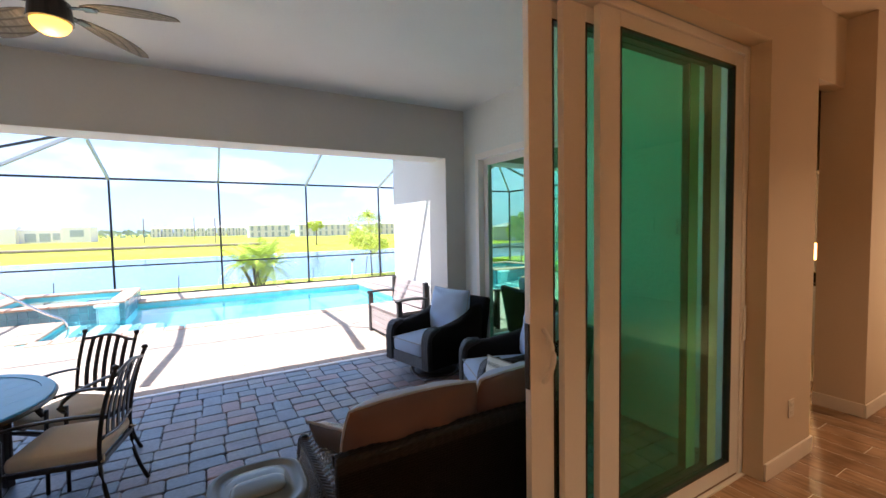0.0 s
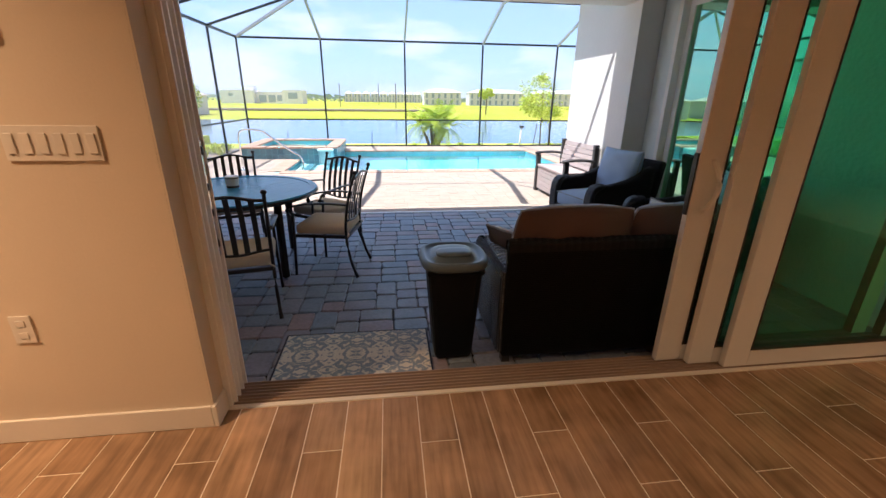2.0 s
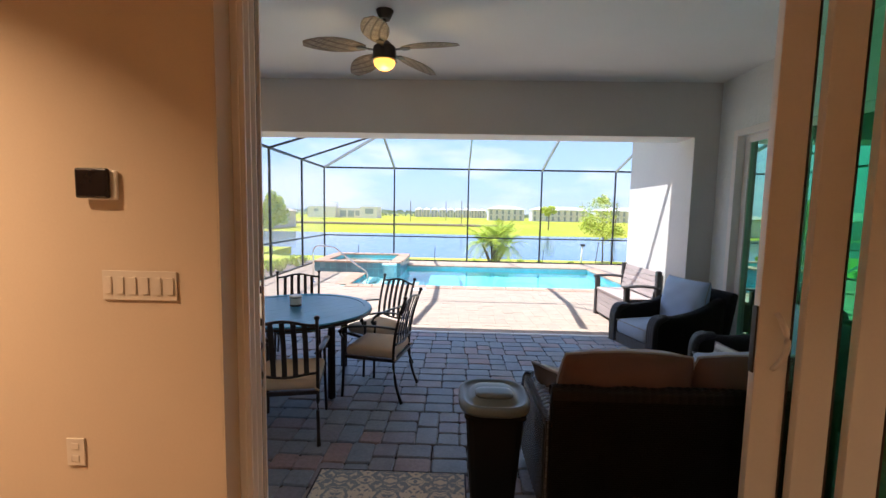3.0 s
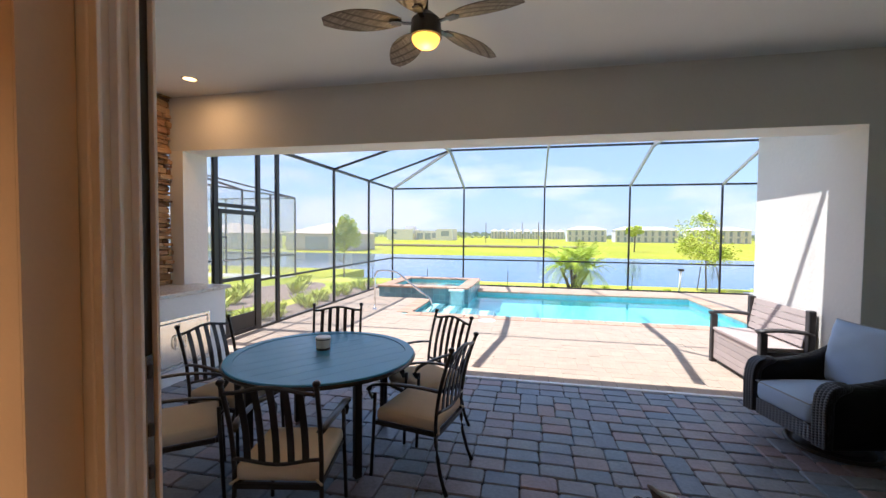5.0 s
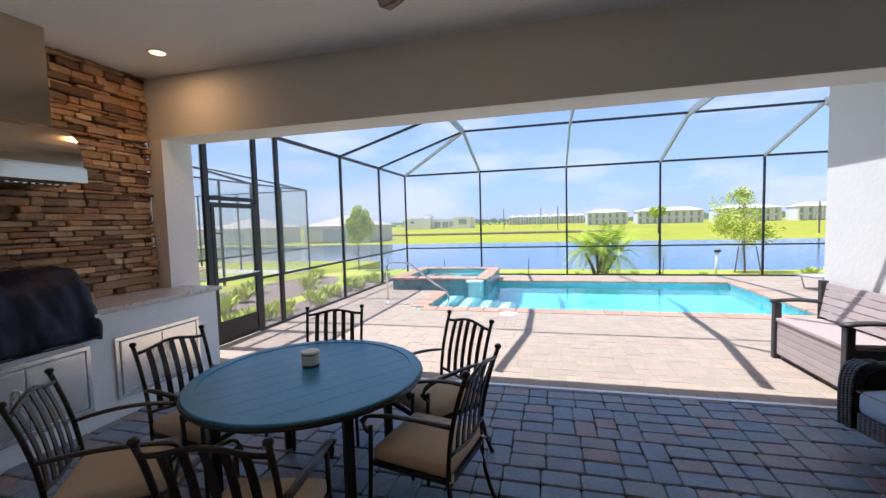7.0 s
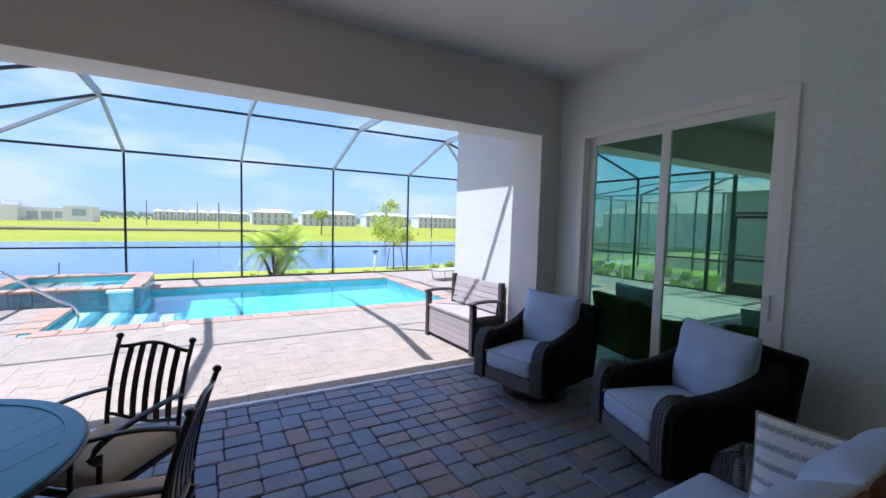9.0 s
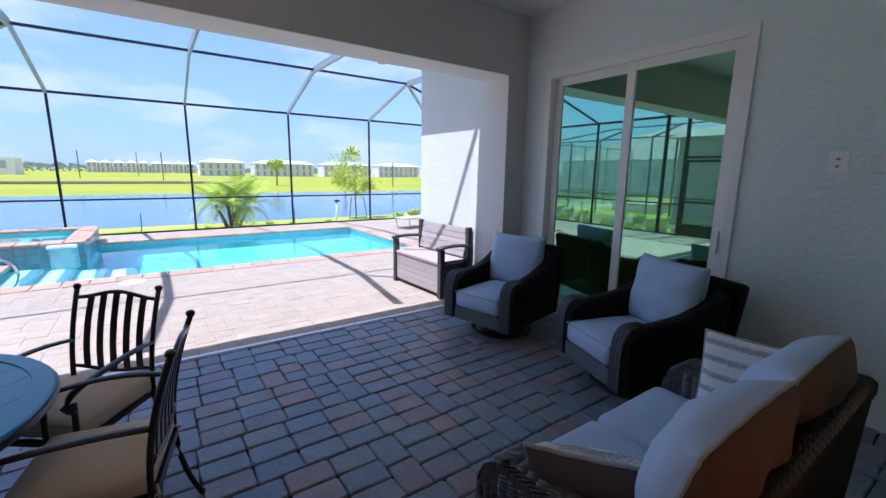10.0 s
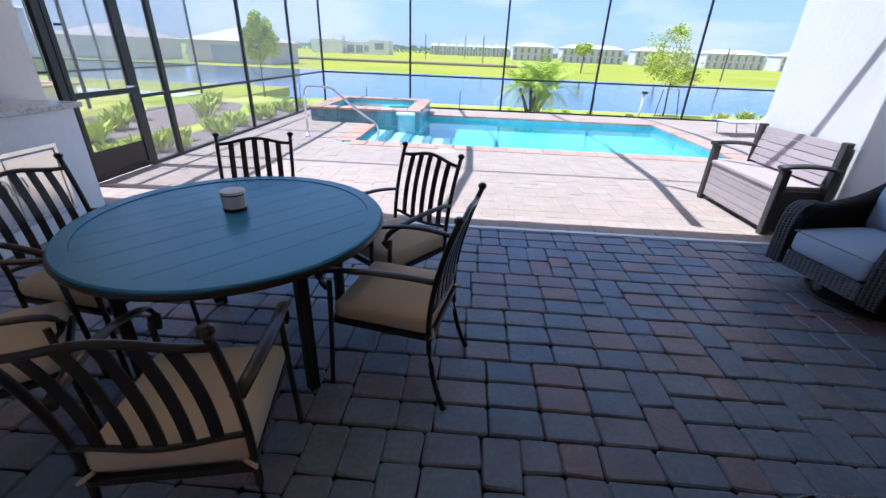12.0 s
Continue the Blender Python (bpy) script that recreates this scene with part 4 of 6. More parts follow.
# ---- outdoor kitchen ----
kit = thing("counter_base", "pale stucco outdoor kitchen base on the pavers", "kitchen counter")
part("front_wall", B((-3.45, -3.25, 0.03, 3.7, -0.02, 0.955)), "stucco_kitchen", kit)
part("end_wall", B((-3.74, -3.451, 3.5, 3.7, -0.02, 0.955)), "stucco_kitchen", kit)
part("core", B((-3.93, -3.451, 0.03, 3.499, -0.02, 0.955)), "stucco_kitchen", kit)
ct = solid("countertop", B((-3.985, -3.21, 0.03, 1.36, 0.958, 1.0), (-3.985, -3.82, 1.36, 2.38, 0.958, 1.0), (-3.985, -3.21, 2.38, 3.565, 0.958, 1.0), (-3.74, -3.21, 3.565, 3.76, 0.958, 1.0), bevel=0.006), "granite", "speckled grey granite countertop on the stucco base", "countertop")


def cabinet(y0, y1, z0, z1, doors, mat="steel_door"):
    c = thing("access_door", "brushed stainless steel access doors set in the counter base", "access door")
    xf = -3.249
    part("frame", B((xf, xf + 0.018, y0, y1, z0, z0 + 0.035), (xf, xf + 0.018, y0, y1, z1 - 0.035, z1), (xf, xf + 0.018, y0, y0 + 0.035, z0 + 0.035, z1 - 0.035), (xf, xf + 0.018, y1 - 0.035, y1, z0 + 0.035, z1 - 0.035), bevel=0.003), mat, c)
    w = (y1 - y0 - 0.09) / doors
    for i in range(doors):
        a = y0 + 0.045 + i * w
        dd = part("door", B((xf, xf + 0.022, a + 0.003, a + w - 0.003, z0 + 0.045, z1 - 0.045), bevel=0.004), mat, c)
        hy = a + w - 0.06 if i == 0 else a + 0.06
        part("handle", T(*[(xf + 0.040, hy + 0.030 * math.cos(math.pi * k / 12), z1 - 0.26 + 0.076 * math.sin(math.pi * k / 12)) for k in range(25)], r=0.0065), "chrome", dd, "oval chrome ring pull", smooth=True)
        part("handle_stud", B((xf + 0.02, xf + 0.04, hy - 0.006, hy + 0.006, z1 - 0.190, z1 - 0.178), (xf + 0.02, xf + 0.04, hy - 0.006, hy + 0.006, z1 - 0.342, z1 - 0.330)), "chrome", dd)
    return c


cabinet(2.52, 3.42, 0.16, 0.72, 2)
cabinet(1.42, 2.32, 0.16, 0.72, 2)
cabinet(0.42, 1.10, 0.04, 0.93, 1)

# covered grill
gr = thing("grill", "built-in grill under a fitted navy fabric cover", "grill")
gb = bmesh.new()
prof = [(-3.80, 1.0), (-3.81, 1.20), (-3.74, 1.33), (-3.58, 1.39), (-3.40, 1.345), (-3.27, 1.22), (-3.205, 1.06), (-3.16, 0.90), (-3.165, 0.79), (-3.245, 0.775)]
prof = [tuple(Vector(p).lerp(Vector(q), i / 3)) for p, q in zip(prof, prof[1:]) for i in range(3)] + [prof[-1]]
ys = [1.36 + 1.02 * k / 36 for k in range(37)]
rings = []
for k, y in enumerate(ys):
    e = 0.035 if k in (0, 36) else (0.012 if k in (1, 35) else 0.0)
    ring = []
    for j, (x, z) in enumerate(prof):
        nn = (noise.noise(Vector((x * 4, y * 6, z * 4))) * 0.030 + abs(noise.noise(Vector((x * 5, y * 13, z * 6)))) * 0.034 - 0.008) if 0 < j < len(prof) - 1 else 0
        ring.append(gb.verts.new((x + (0.0 if j in (0, len(prof) - 1) else nn - e * 0.4), y, z - (e if 0 < j < len(prof) - 1 else 0) + nn * 0.6)))
    rings.append(ring)
for a, b in zip(rings, rings[1:]):
    for j in range(len(prof) - 1):
        gb.faces.new((a[j], a[j + 1], b[j + 1], b[j]))
gb.faces.new(rings[0][::-1])
gb.faces.new(rings[-1])
part("cover", gb, "cover", gr, "navy fabric cover with soft creases", smooth=True)
part("hem", T(*[(-3.155 + 0.004 * math.sin(k), 1.37 + k * 0.1, 0.785) for k in range(11)], r=0.007), "cover", gr)
part("label_tag", B((-3.168, -3.160, 2.33, 2.37, 0.93, 0.98)), "white_plate", gr, "small white label tag")

# range hood
hd = thing("range_hood", "large stainless steel wall hood with a curved skirt", "range hood")
HY0, HY1 = 1.42, 2.42
part("chimney", B((-3.98, -3.57, HY0 + 0.02, HY1 - 0.02, 2.50, 3.368), bevel=0.003), "steel", hd)
cb_ = bmesh.new()
cv = [(-3.98, 2.56)] + [(-3.57 + 0.29 * math.sin(a), 2.20 + 0.36 * math.cos(a)) for a in [math.pi / 2 * k / 10 for k in range(11)]] + [(-3.28, 2.19), (-3.98, 2.19)]
ra = [cb_.verts.new((x, HY0, z)) for x, z in cv]
rb = [cb_.verts.new((x, HY1, z)) for x, z in cv]
for j in range(len(cv)):
    k = (j + 1) % len(cv)
    cb_.faces.new((ra[j], rb[j], rb[k], ra[k]))
cb_.faces.new(ra)
cb_.faces.new(rb[::-1])
part("canopy", cb_, "steel", hd, "curved steel skirt")
part("lip", B((-3.98, -3.262, HY0 - 0.012, HY1 + 0.012, 2.07, 2.188), bevel=0.004), "steel", hd, "bright polished lower band")
fl = part("filter", B((-3.9, -3.34, HY0 + 0.06, HY1 - 0.06, 2.055, 2.069)), "black_frame", hd, "dark baffle filter")
for k in range(16):
    part("baffle", B((-3.88, -3.36, HY0 + 0.09 + k * 0.053, HY0 + 0.115 + k * 0.053, 2.046, 2.058)), "steel", fl)


# ---- garden table and chairs ----
table = thing("dining_table", "round dark metal patio table with a slatted blue-grey top", "table", pose(-1.0, 2.06, 0, 0, 0, -38))
tb = bmesh.new()
disc(tb, 0, 0, 0.715, 0.732, 0.645, seg=56)
part("tabletop", tb, "tabletop", table)
rim = bmesh.new()
N = 64
pr = [(0.636, 0.741), (0.700, 0.741), (0.706, 0.735), (0.706, 0.70), (0.69, 0.694), (0.636, 0.71)]
rr = [[rim.verts.new((q * math.cos(2 * math.pi * k / N), q * math.sin(2 * math.pi * k / N), z)) for q, z in pr] for k in range(N)]
for k in range(N):
    for j in range(len(pr)):
        a, b, i2 = rr[k], rr[(k + 1) % N], (j + 1) % len(pr)
        rim.faces.new((a[j], b[j], b[i2], a[i2]))
part("rim", rim, "tabletop", table, "blue-grey metal rim")
part("edge_band", tube(bmesh.new(), [(0.706 * math.cos(2 * math.pi * k / N), 0.706 * math.sin(2 * math.pi * k / N), 0.715) for k in range(N + 1)], 0.012, 6, 1.2), "bronze", table, "dark edge band")
for k in range(9):
    xa, xb = -0.632 + k * 0.1405, -0.632 + k * 0.1405 + 0.138
    q = bmesh.new()
    up = [(x, math.sqrt(max(0.0004, 0.634 ** 2 - x * x))) for x in [xa + (xb - xa) * t / 8 for t in range(9)]]
    ring = up + [(x, -y) for x, y in reversed(up)]
    f = q.faces.new([q.verts.new((x, y, 0.7365)) for x, y in ring])
    if f.normal.z < 0:
        f.normal_flip()
    r = bmesh.ops.extrude_face_region(q, geom=[f])
    bmesh.ops.translate(q, vec=(0, 0, -0.003), verts=[v for v in r["geom"] if isinstance(v, bmesh.types.BMVert)])
    bmesh.ops.recalc_face_normals(q, faces=q.faces)
    part("slat", q, "tabletop", table)
for a in (0, 90, 180, 270):
    part("leg", B((0.525, 0.575, -0.025, 0.025, 0, 0.70), bevel=0.005), "bronze", table, at=pose(0, 0, 0, 0, 0, a))
part("apron", B((-0.55, 0.55, -0.02, 0.02, 0.66, 0.70), (-0.02, 0.02, -0.55, -0.021, 0.66, 0.70), (-0.02, 0.02, 0.021, 0.55, 0.66, 0.70)), "bronze", table)
cup = thing("candle_jar", "small cream ceramic jar with a lid on the table", "jar", pose(-1.05, 2.15, 0.7376))
part("jar_body", disc(bmesh.new(), 0, 0, 0.018, 0.082, 0.054, 0.058), "white_ceramic", cup, smooth=False)
part("jar_base", disc(bmesh.new(), 0, 0, 0.0, 0.018, 0.055), "black_frame", cup, "dark disc under the jar body")
part("band", disc(bmesh.new(), 0, 0, 0.082, 0.091, 0.056), "black_frame", cup, "dark band under the lid")
part("lid", disc(bmesh.new(), 0, 0, 0.091, 0.103, 0.061, 0.058), "white_ceramic", cup, "pale jar lid")


def make_chair(at):
    """A metal armchair facing +y, its origin under the middle of the seat."""
    c = thing("dining_chair", "dark bronze metal armchair with a slatted back and tan seat cushion", "chair", at, "chairs round the table")
    W = 0.225
    part("seat_cushion", soft_box(0.46, 0.46, 0.085, 0.03, 3, 0.02), "cushion_tan", c, "tan box seat cushion", smooth=True, at=pose(0, 0.0, 0.385))
    part("seat_frame", B((-W, W, -0.24, -0.215, 0.355, 0.383), (-W, W, 0.215, 0.24, 0.355, 0.383), (-W, -W + 0.025, -0.215, 0.215, 0.355, 0.383), (W - 0.025, W, -0.215, 0.215, 0.355, 0.383), bevel=0.004), "bronze", c)
    for s in (-1, 1):
        part("leg", T((s * W, 0.235, 0.58), (s * W, 0.245, 0.35), (s * (W + 0.01), 0.26, 0.0), r=0.0125), "bronze", c, smooth=True)
        part("leg", T(*curve((s * W, -0.225, 0.37), (s * W, -0.235, 0.15), (s * (W + 0.015), -0.31, 0.0), 6), r=[0.0125] * 6 + [0.016]), "bronze", c, smooth=True)
        post = part("back_post", T(*curve((s * W, -0.225, 0.36), (s * W, -0.215, 0.62), (s * (W + 0.01), -0.335, 0.935), 10), r=0.0125), "bronze", c, smooth=True)
        part("finial", disc(disc(disc(bmesh.new(), s * (W + 0.01), -0.335, 0.928, 0.940, 0.012, 0.020, 12), s * (W + 0.01), -0.335, 0.940, 0.951, 0.020, 0.019, 12), s * (W + 0.01), -0.335, 0.951, 0.959, 0.019, 0.010, 12), "bronze", post)
        part("armrest", T(*curve((s * W, -0.245, 0.66), (s * (W + 0.05), 0.0, 0.70), (s * (W + 0.02), 0.22, 0.645), 8), *curve((s * (W + 0.02), 0.25, 0.635), (s * (W + 0.01), 0.31, 0.60), (s * W, 0.25, 0.54), 5), r=0.023, flat=0.38), "bronze", c, smooth=True)
    top = [(-W + 0.45 * k / 10, -0.318 - 0.012 * math.sin(math.pi * k / 10), 0.885 + 0.035 * math.sin(math.pi * k / 10) ** 2) for k in range(11)]
    part("top_rail", T(*top, r=0.011), "bronze", c, smooth=True)
    low = [(-W + 0.45 * k / 10, -0.236 - 0.006 * math.sin(math.pi * k / 10), 0.515 - 0.025 * math.sin(math.pi * k / 10) ** 2) for k in range(11)]
    part("bottom_rail", T(*low, r=0.01), "bronze", c, smooth=True)
    for k in range(5):
        x = -0.15 + 0.075 * k
        zt = 0.885 + 0.035 * math.sin(math.pi * (x + W) / 0.45) ** 2
        zb = 0.515 - 0.025 * math.sin(math.pi * (x + W) / 0.45) ** 2
        q = bmesh.new()
        rows = []
        for i in range(9):
            u = i / 8
            y = -0.238 - 0.088 * u ** 1.8
            z = zb + (zt - zb) * u
            rows.append([q.verts.new((x - 0.0175, y, z)), q.verts.new((x + 0.0175, y, z)), q.verts.new((x + 0.0175, y - 0.006, z)), q.verts.new((x - 0.0175, y - 0.006, z))])
        for a, b in zip(rows, rows[1:]):
            for j in range(4):
                q.faces.new((a[j], a[(j + 1) % 4], b[(j + 1) % 4], b[j]))
        part("slat", q, "bronze", c)
    for s in (-1, 1):
        part("cushion_tie", T((s * 0.2, -0.235, 0.41), (s * 0.235, -0.25, 0.39), (s * 0.225, -0.22, 0.375), r=0.007), "cushion_tan", c)
    return c


def seat_pose(bx, by, fx, fy):
    """The pose of a chair whose back top is over (bx, by) and which faces along (fx, fy)."""
    f = Vector((fx, fy)).normalized()
    return pose(bx + f.x * 0.335, by + f.y * 0.335, 0, 0, 0, math.degrees(math.atan2(-f.x, f.y)))


first = make_chair(seat_pose(-0.66, 0.88, -0.20, 0.98))
for q in ((-1.90, 1.13, 0.77, 0.64), (-2.03, 2.0, 0.99, -0.14), (-1.35, 3.02, 0.33, -0.94), (-0.11, 2.82, -0.60, -0.80), (0.145, 1.88, -0.98, 0.20)):
    copy_thing(first, seat_pose(*q))


# ---- lounge furniture ----
def woven(path, along, t0, t1, pitch=0.0145, stake=0.044, amp=0.011, basket=False):
    """Resin weave over a path, carried along a direction: ribs of short slanting strands, or a basket weave."""
    along = Vector(along)
    pts = [Vector(p) for p in path]
    lens = [0.0]
    for p, q in zip(pts, pts[1:]):
        lens.append(lens[-1] + (q - p).length)
    ns, nt = max(3, int(lens[-1] / pitch * 4)), max(3, round((t1 - t0) / stake) * 6)
    verts, faces, j = [], [], 0
    for i in range(ns + 1):
        d = lens[-1] * i / ns
        while j < len(pts) - 2 and d > lens[j + 1]:
            j += 1
        u = (d - lens[j]) / (lens[j + 1] - lens[j])
        p = pts[j].lerp(pts[j + 1], u)
        before = (pts[j + 1] - pts[max(j - 1, 0)]).normalized()
        after = (pts[min(j + 2, len(pts) - 1)] - pts[j]).normalized()
        nrm = before.lerp(after, u).normalized().cross(along)
        for k in range(nt + 1):
            t = t0 + (t1 - t0) * k / nt
            cell = k / 6 % 1.0
            h = (0.15 + 0.85 * abs(math.sin(math.pi * k / 6)) ** 0.6) * abs(math.sin(math.pi * (d / pitch + (0.5 * (k // 6 % 2) if basket else 0.9 * cell))))
            verts.append(p + along * t + nrm * (amp * h - 0.001))
    for i in range(ns):
        for k in range(nt):
            q = i * (nt + 1) + k
            faces.append((q, q + 1, q + nt + 2, q + nt + 1))
    bm = bmesh.new()
    vs = [bm.verts.new(v) for v in verts]
    for f in faces:
        bm.faces.new([vs[i] for i in f])
    return bm


def lounge(at, seed):
    """A swivel armchair facing +y."""
    c = thing("lounge_chair", "dark wicker swivel armchair with grey cushions on the pavers", "armchair", at, "swivel armchairs")
    part("base_ring", tube(bmesh.new(), [(0.30 * math.cos(2 * math.pi * k / 28), 0.30 * math.sin(2 * math.pi * k / 28), 0.014) for k in range(29)], 0.022, 8, 0.6), "black_frame", c, smooth=True)
    part("swivel", disc(disc(bmesh.new(), 0, 0, 0.0, 0.02, 0.25, 0.2), 0, 0, 0.02, 0.14, 0.07), "black_frame", c)
    part("seat_box", B((-0.37, 0.37, -0.38, 0.43, 0.165, 0.288), bevel=0.012), "wicker_side", c, "woven dark wicker skirt")
    for s in (-1, 1):
        bm = bmesh.new()
        pts = [(-0.42, 0.80), (-0.36, 0.775), (-0.30, 0.74), (-0.20, 0.69), (-0.10, 0.655), (0.02, 0.63), (0.15, 0.612), (0.26, 0.605), (0.33, 0.59), (0.375, 0.56), (0.40, 0.51), (0.405, 0.42), (0.405, 0.20)]
        ring = []
        for k, (y, z) in enumerate(pts):
            prof = ((0.27, 0.165), (0.262, z - 0.05), (0.268, z - 0.022), (0.288, z - 0.004), (0.315, z), (0.345, z), (0.372, z - 0.006), (0.392, z - 0.026), (0.398, z - 0.055), (0.388, 0.165))
            ring.append([bm.verts.new((s * px, y, pz)) for px, pz in prof])
        for a, b in zip(ring, ring[1:]):
            for j in range(10):
                try:
                    bm.faces.new((a[j], b[j], b[(j + 1) % 10], a[(j + 1) % 10]))
                except ValueError:
                    pass
        bm.faces.new(ring[0])
        bmesh.ops.remove_doubles(bm, verts=bm.verts, dist=0.001)
        part("arm", bm, "wicker", c, "dark wicker arm", smooth=True)
        part("arm_front", T(*[(s * 0.33, 0.415, z) for z in (0.17, 0.26, 0.36, 0.47)], *curve((s * 0.33, 0.41, 0.52), (s * 0.33, 0.38, 0.59), (s * 0.33, 0.26, 0.605), 5), r=[0.078] * 9 + [0.06], seg=12, flat=0.45), "wicker_side", c, "wicker arm facing", smooth=True)
    part("front_weave", woven([(0, 0.434, 0.292), (0, 0.434, 0.165)], (-1, 0, 0), -0.26, 0.26, 0.020, 0.032, 0.010, True), "wicker_lit_skirt", c, "ribbed dark wicker skirt, greyed for the light on it", smooth=True)
    for s in (-1, 1):
        face = [(0, 0.448, 0.165), (0, 0.452, 0.30), (0, 0.453, 0.44), (0, 0.446, 0.51), (0, 0.425, 0.570), (0, 0.395, 0.602), (0, 0.355, 0.618), (0, 0.335, 0.620)]
        part("face_weave", woven(face, (1, 0, 0), s * 0.336 - 0.056, s * 0.336 + 0.056, 0.020, 0.028, 0.008, True), "wicker_face", c, "ribbed dark wicker arm facing", smooth=True)
    part("back", B((-0.40, 0.40, -0.09, 0.0, 0.16, 0.88), bevel=0.03), "wicker", c, "dark wicker back", at=pose(0, -0.36, 0, 10))
    part("seat_cushion", soft_box(0.52, 0.71, 0.17, 0.045, seed, 0.03), "cushion_grey", c, "grey box seat cushion with piping", smooth=True, at=pose(0, 0.095, 0.285))
    bc = part("back_cushion", pillow(0.62, 0.54, 0.25, pinch=0.36, seed=seed, sag=0.035), "cushion_grey", c, "plump grey back cushion", smooth=True, at=pose(0.0, -0.25, 0.70, 100))
    part("piping", welt(0.62, 0.54), "piping", bc)
    part("seat_piping", T(*[(x, y, 0) for x, y in ((-0.255, -0.35), (0.255, -0.35), (0.255, 0.35), (-0.255, 0.35), (-0.255, -0.35))], r=0.005), "piping", c, at=pose(0, 0.098, 0.442))
    return c


def facing(x, y, fx, fy):
    return pose(x, y, 0, 0, 0, math.degrees(math.atan2(-fx, fy)))


lounge(facing(2.98, 2.97, -0.957, -0.22), 5)
lounge(facing(3.07, 1.56, -0.95, 0.32), 9)

sofa = thing("loveseat", "dark wicker loveseat with grey cushions, brown at the back", "sofa", pose(1.74, 0.60, 0))
HW = 0.74
part("seat_box", B((-HW + 0.01, HW - 0.01, -0.36, 0.37, 0.09, 0.30), bevel=0.012), "wicker_side", sofa)
for s in (-1, 1):
    xo = s * HW
    ab = bmesh.new()
    prof = [(-0.37, 0.09), (0.378, 0.09), (0.378, 0.40), (0.366, 0.50), (0.334, 0.565), (0.285, 0.606), (0.24, 0.615), (-0.37, 0.615)]
    ea = [ab.verts.new((xo, y, z)) for y, z in prof]
    eb = [ab.verts.new((xo - s * 0.16, y, z)) for y, z in prof]
    for j in range(len(prof)):
        ab.faces.new((ea[j], ea[(j + 1) % len(prof)], eb[(j + 1) % len(prof)], eb[j]))
    ab.faces.new(ea[::-1])
    ab.faces.new(eb)
    bmesh.ops.recalc_face_normals(ab, faces=ab.faces)
    part("arm", ab, "wicker_lit_arm", sofa, "woven wicker arm, highlights put into its grey strands")
for s in (-1, 1):
    for yy in (-0.32, 0.32):
        part("foot", B((s * 0.68 - 0.025, s * 0.68 + 0.025, yy - 0.025, yy + 0.025, 0, 0.09)), "black_frame", sofa)
part("back", B((-HW + 0.02, HW - 0.02, -0.04, 0.03, 0.06, 0.80), bevel=0.02), "wicker_shaded_back", sofa, "woven wicker back, its shade put into a near-black colour", at=pose(0, -0.34, 0, 2))
for s, sd2 in ((-1, 2), (1, 4)):
    m = pose(s * 0.345 + 0.04, -0.25, 0.72, 103)
    part("seat_cushion", soft_box(0.57, 0.64, 0.17, 0.04, sd2, 0.02), "cushion_grey", sofa, "grey box seat cushion", smooth=True, at=pose(s * 0.288, 0.075, 0.30))
    bc = part("back_cushion", pillow(0.66, 0.47, 0.34, pinch=0.42, n=24, seed=sd2 + 3, side=-1, sag=0.04, ears=-0.09), "cushion_grey", sofa, "plump grey back cushion", smooth=True, at=m)
    part("cushion_back", pillow(0.66, 0.47, 0.20, pinch=0.42, n=24, seed=sd2 + 3, side=1, sag=0.03, ears=-0.09), "cushion_brown", bc, "brown half of the cushion towards the house", smooth=True)
    part("piping", welt(0.66, 0.47, r=0.007, ears=-0.09), "piping", bc)
for s in (-1, 1):
    side = [(s * (HW + 0.003), 0, 0.10), (s * (HW + 0.003), 0, 0.52), (s * HW, 0, 0.57), (s * (HW - 0.02), 0, 0.605), (s * (HW - 0.055), 0, 0.622), (s * (HW - 0.10), 0, 0.624), (s * (HW - 0.14), 0, 0.612), (s * (HW - 0.162), 0, 0.58), (s * (HW - 0.164), 0, 0.40)]
    front = side[:2] if s > 0 else side[:2][::-1]
    part("side_weave", woven([(p[0], 0, min(p[2], 0.50)) for p in front], (0, -1, 0), -0.374, -0.262), "wicker_strand", sofa, "ribbed dark wicker at the arm front", smooth=True)
    if s < 0:
        side = side[::-1]
    part("arm_weave", woven(side, (0, -1, 0), -0.262, 0.36), "wicker_strand", sofa, "ribbed dark wicker over the arm", smooth=True)
    face = [(0, 0.381, 0.10), (0, 0.382, 0.30), (0, 0.381, 0.40), (0, 0.369, 0.502), (0, 0.337, 0.569), (0, 0.287, 0.611), (0, 0.25, 0.622)]
    part("face_weave", woven(face, (1, 0, 0), s * (HW - 0.08) - 0.083, s * (HW - 0.08) + 0.083), "wicker_strand", sofa, "ribbed dark wicker arm facing", smooth=True)
part("top_weave", woven([(0, 0.036, 0.74), (0, 0.034, 0.79), (0, 0.015, 0.806), (0, -0.020, 0.806), (0, -0.042, 0.79), (0, -0.044, 0.745)], (1, 0, 0), -0.72, 0.72, 0.013, 0.045, 0.006), "wicker_shaded_band", sofa, "twisted wicker band along the back, darkened for shade", smooth=True, at=pose(0, -0.34, 0, 2))
p1 = thing("throw_pillow", "striped pale grey throw pillow leaning on the loveseat arm", "pillow", pose(2.16, 0.50, 0.69, 82, 0, -80))
part("pillow_body", pillow(0.44, 0.44, 0.14, seed=11), "stripe", p1, smooth=True)
part("piping", welt(0.44, 0.44), "piping", p1)
p2 = thing("throw_pillow", "striped cream throw pillow with a brown back on the loveseat", "pillow", pose(1.25, 0.66, 0.55, 60, 0, 128))
part("pillow_body", pillow(0.46, 0.42, 0.15, seed=12, side=1, ears=0.09), "stripe", p2, smooth=True)
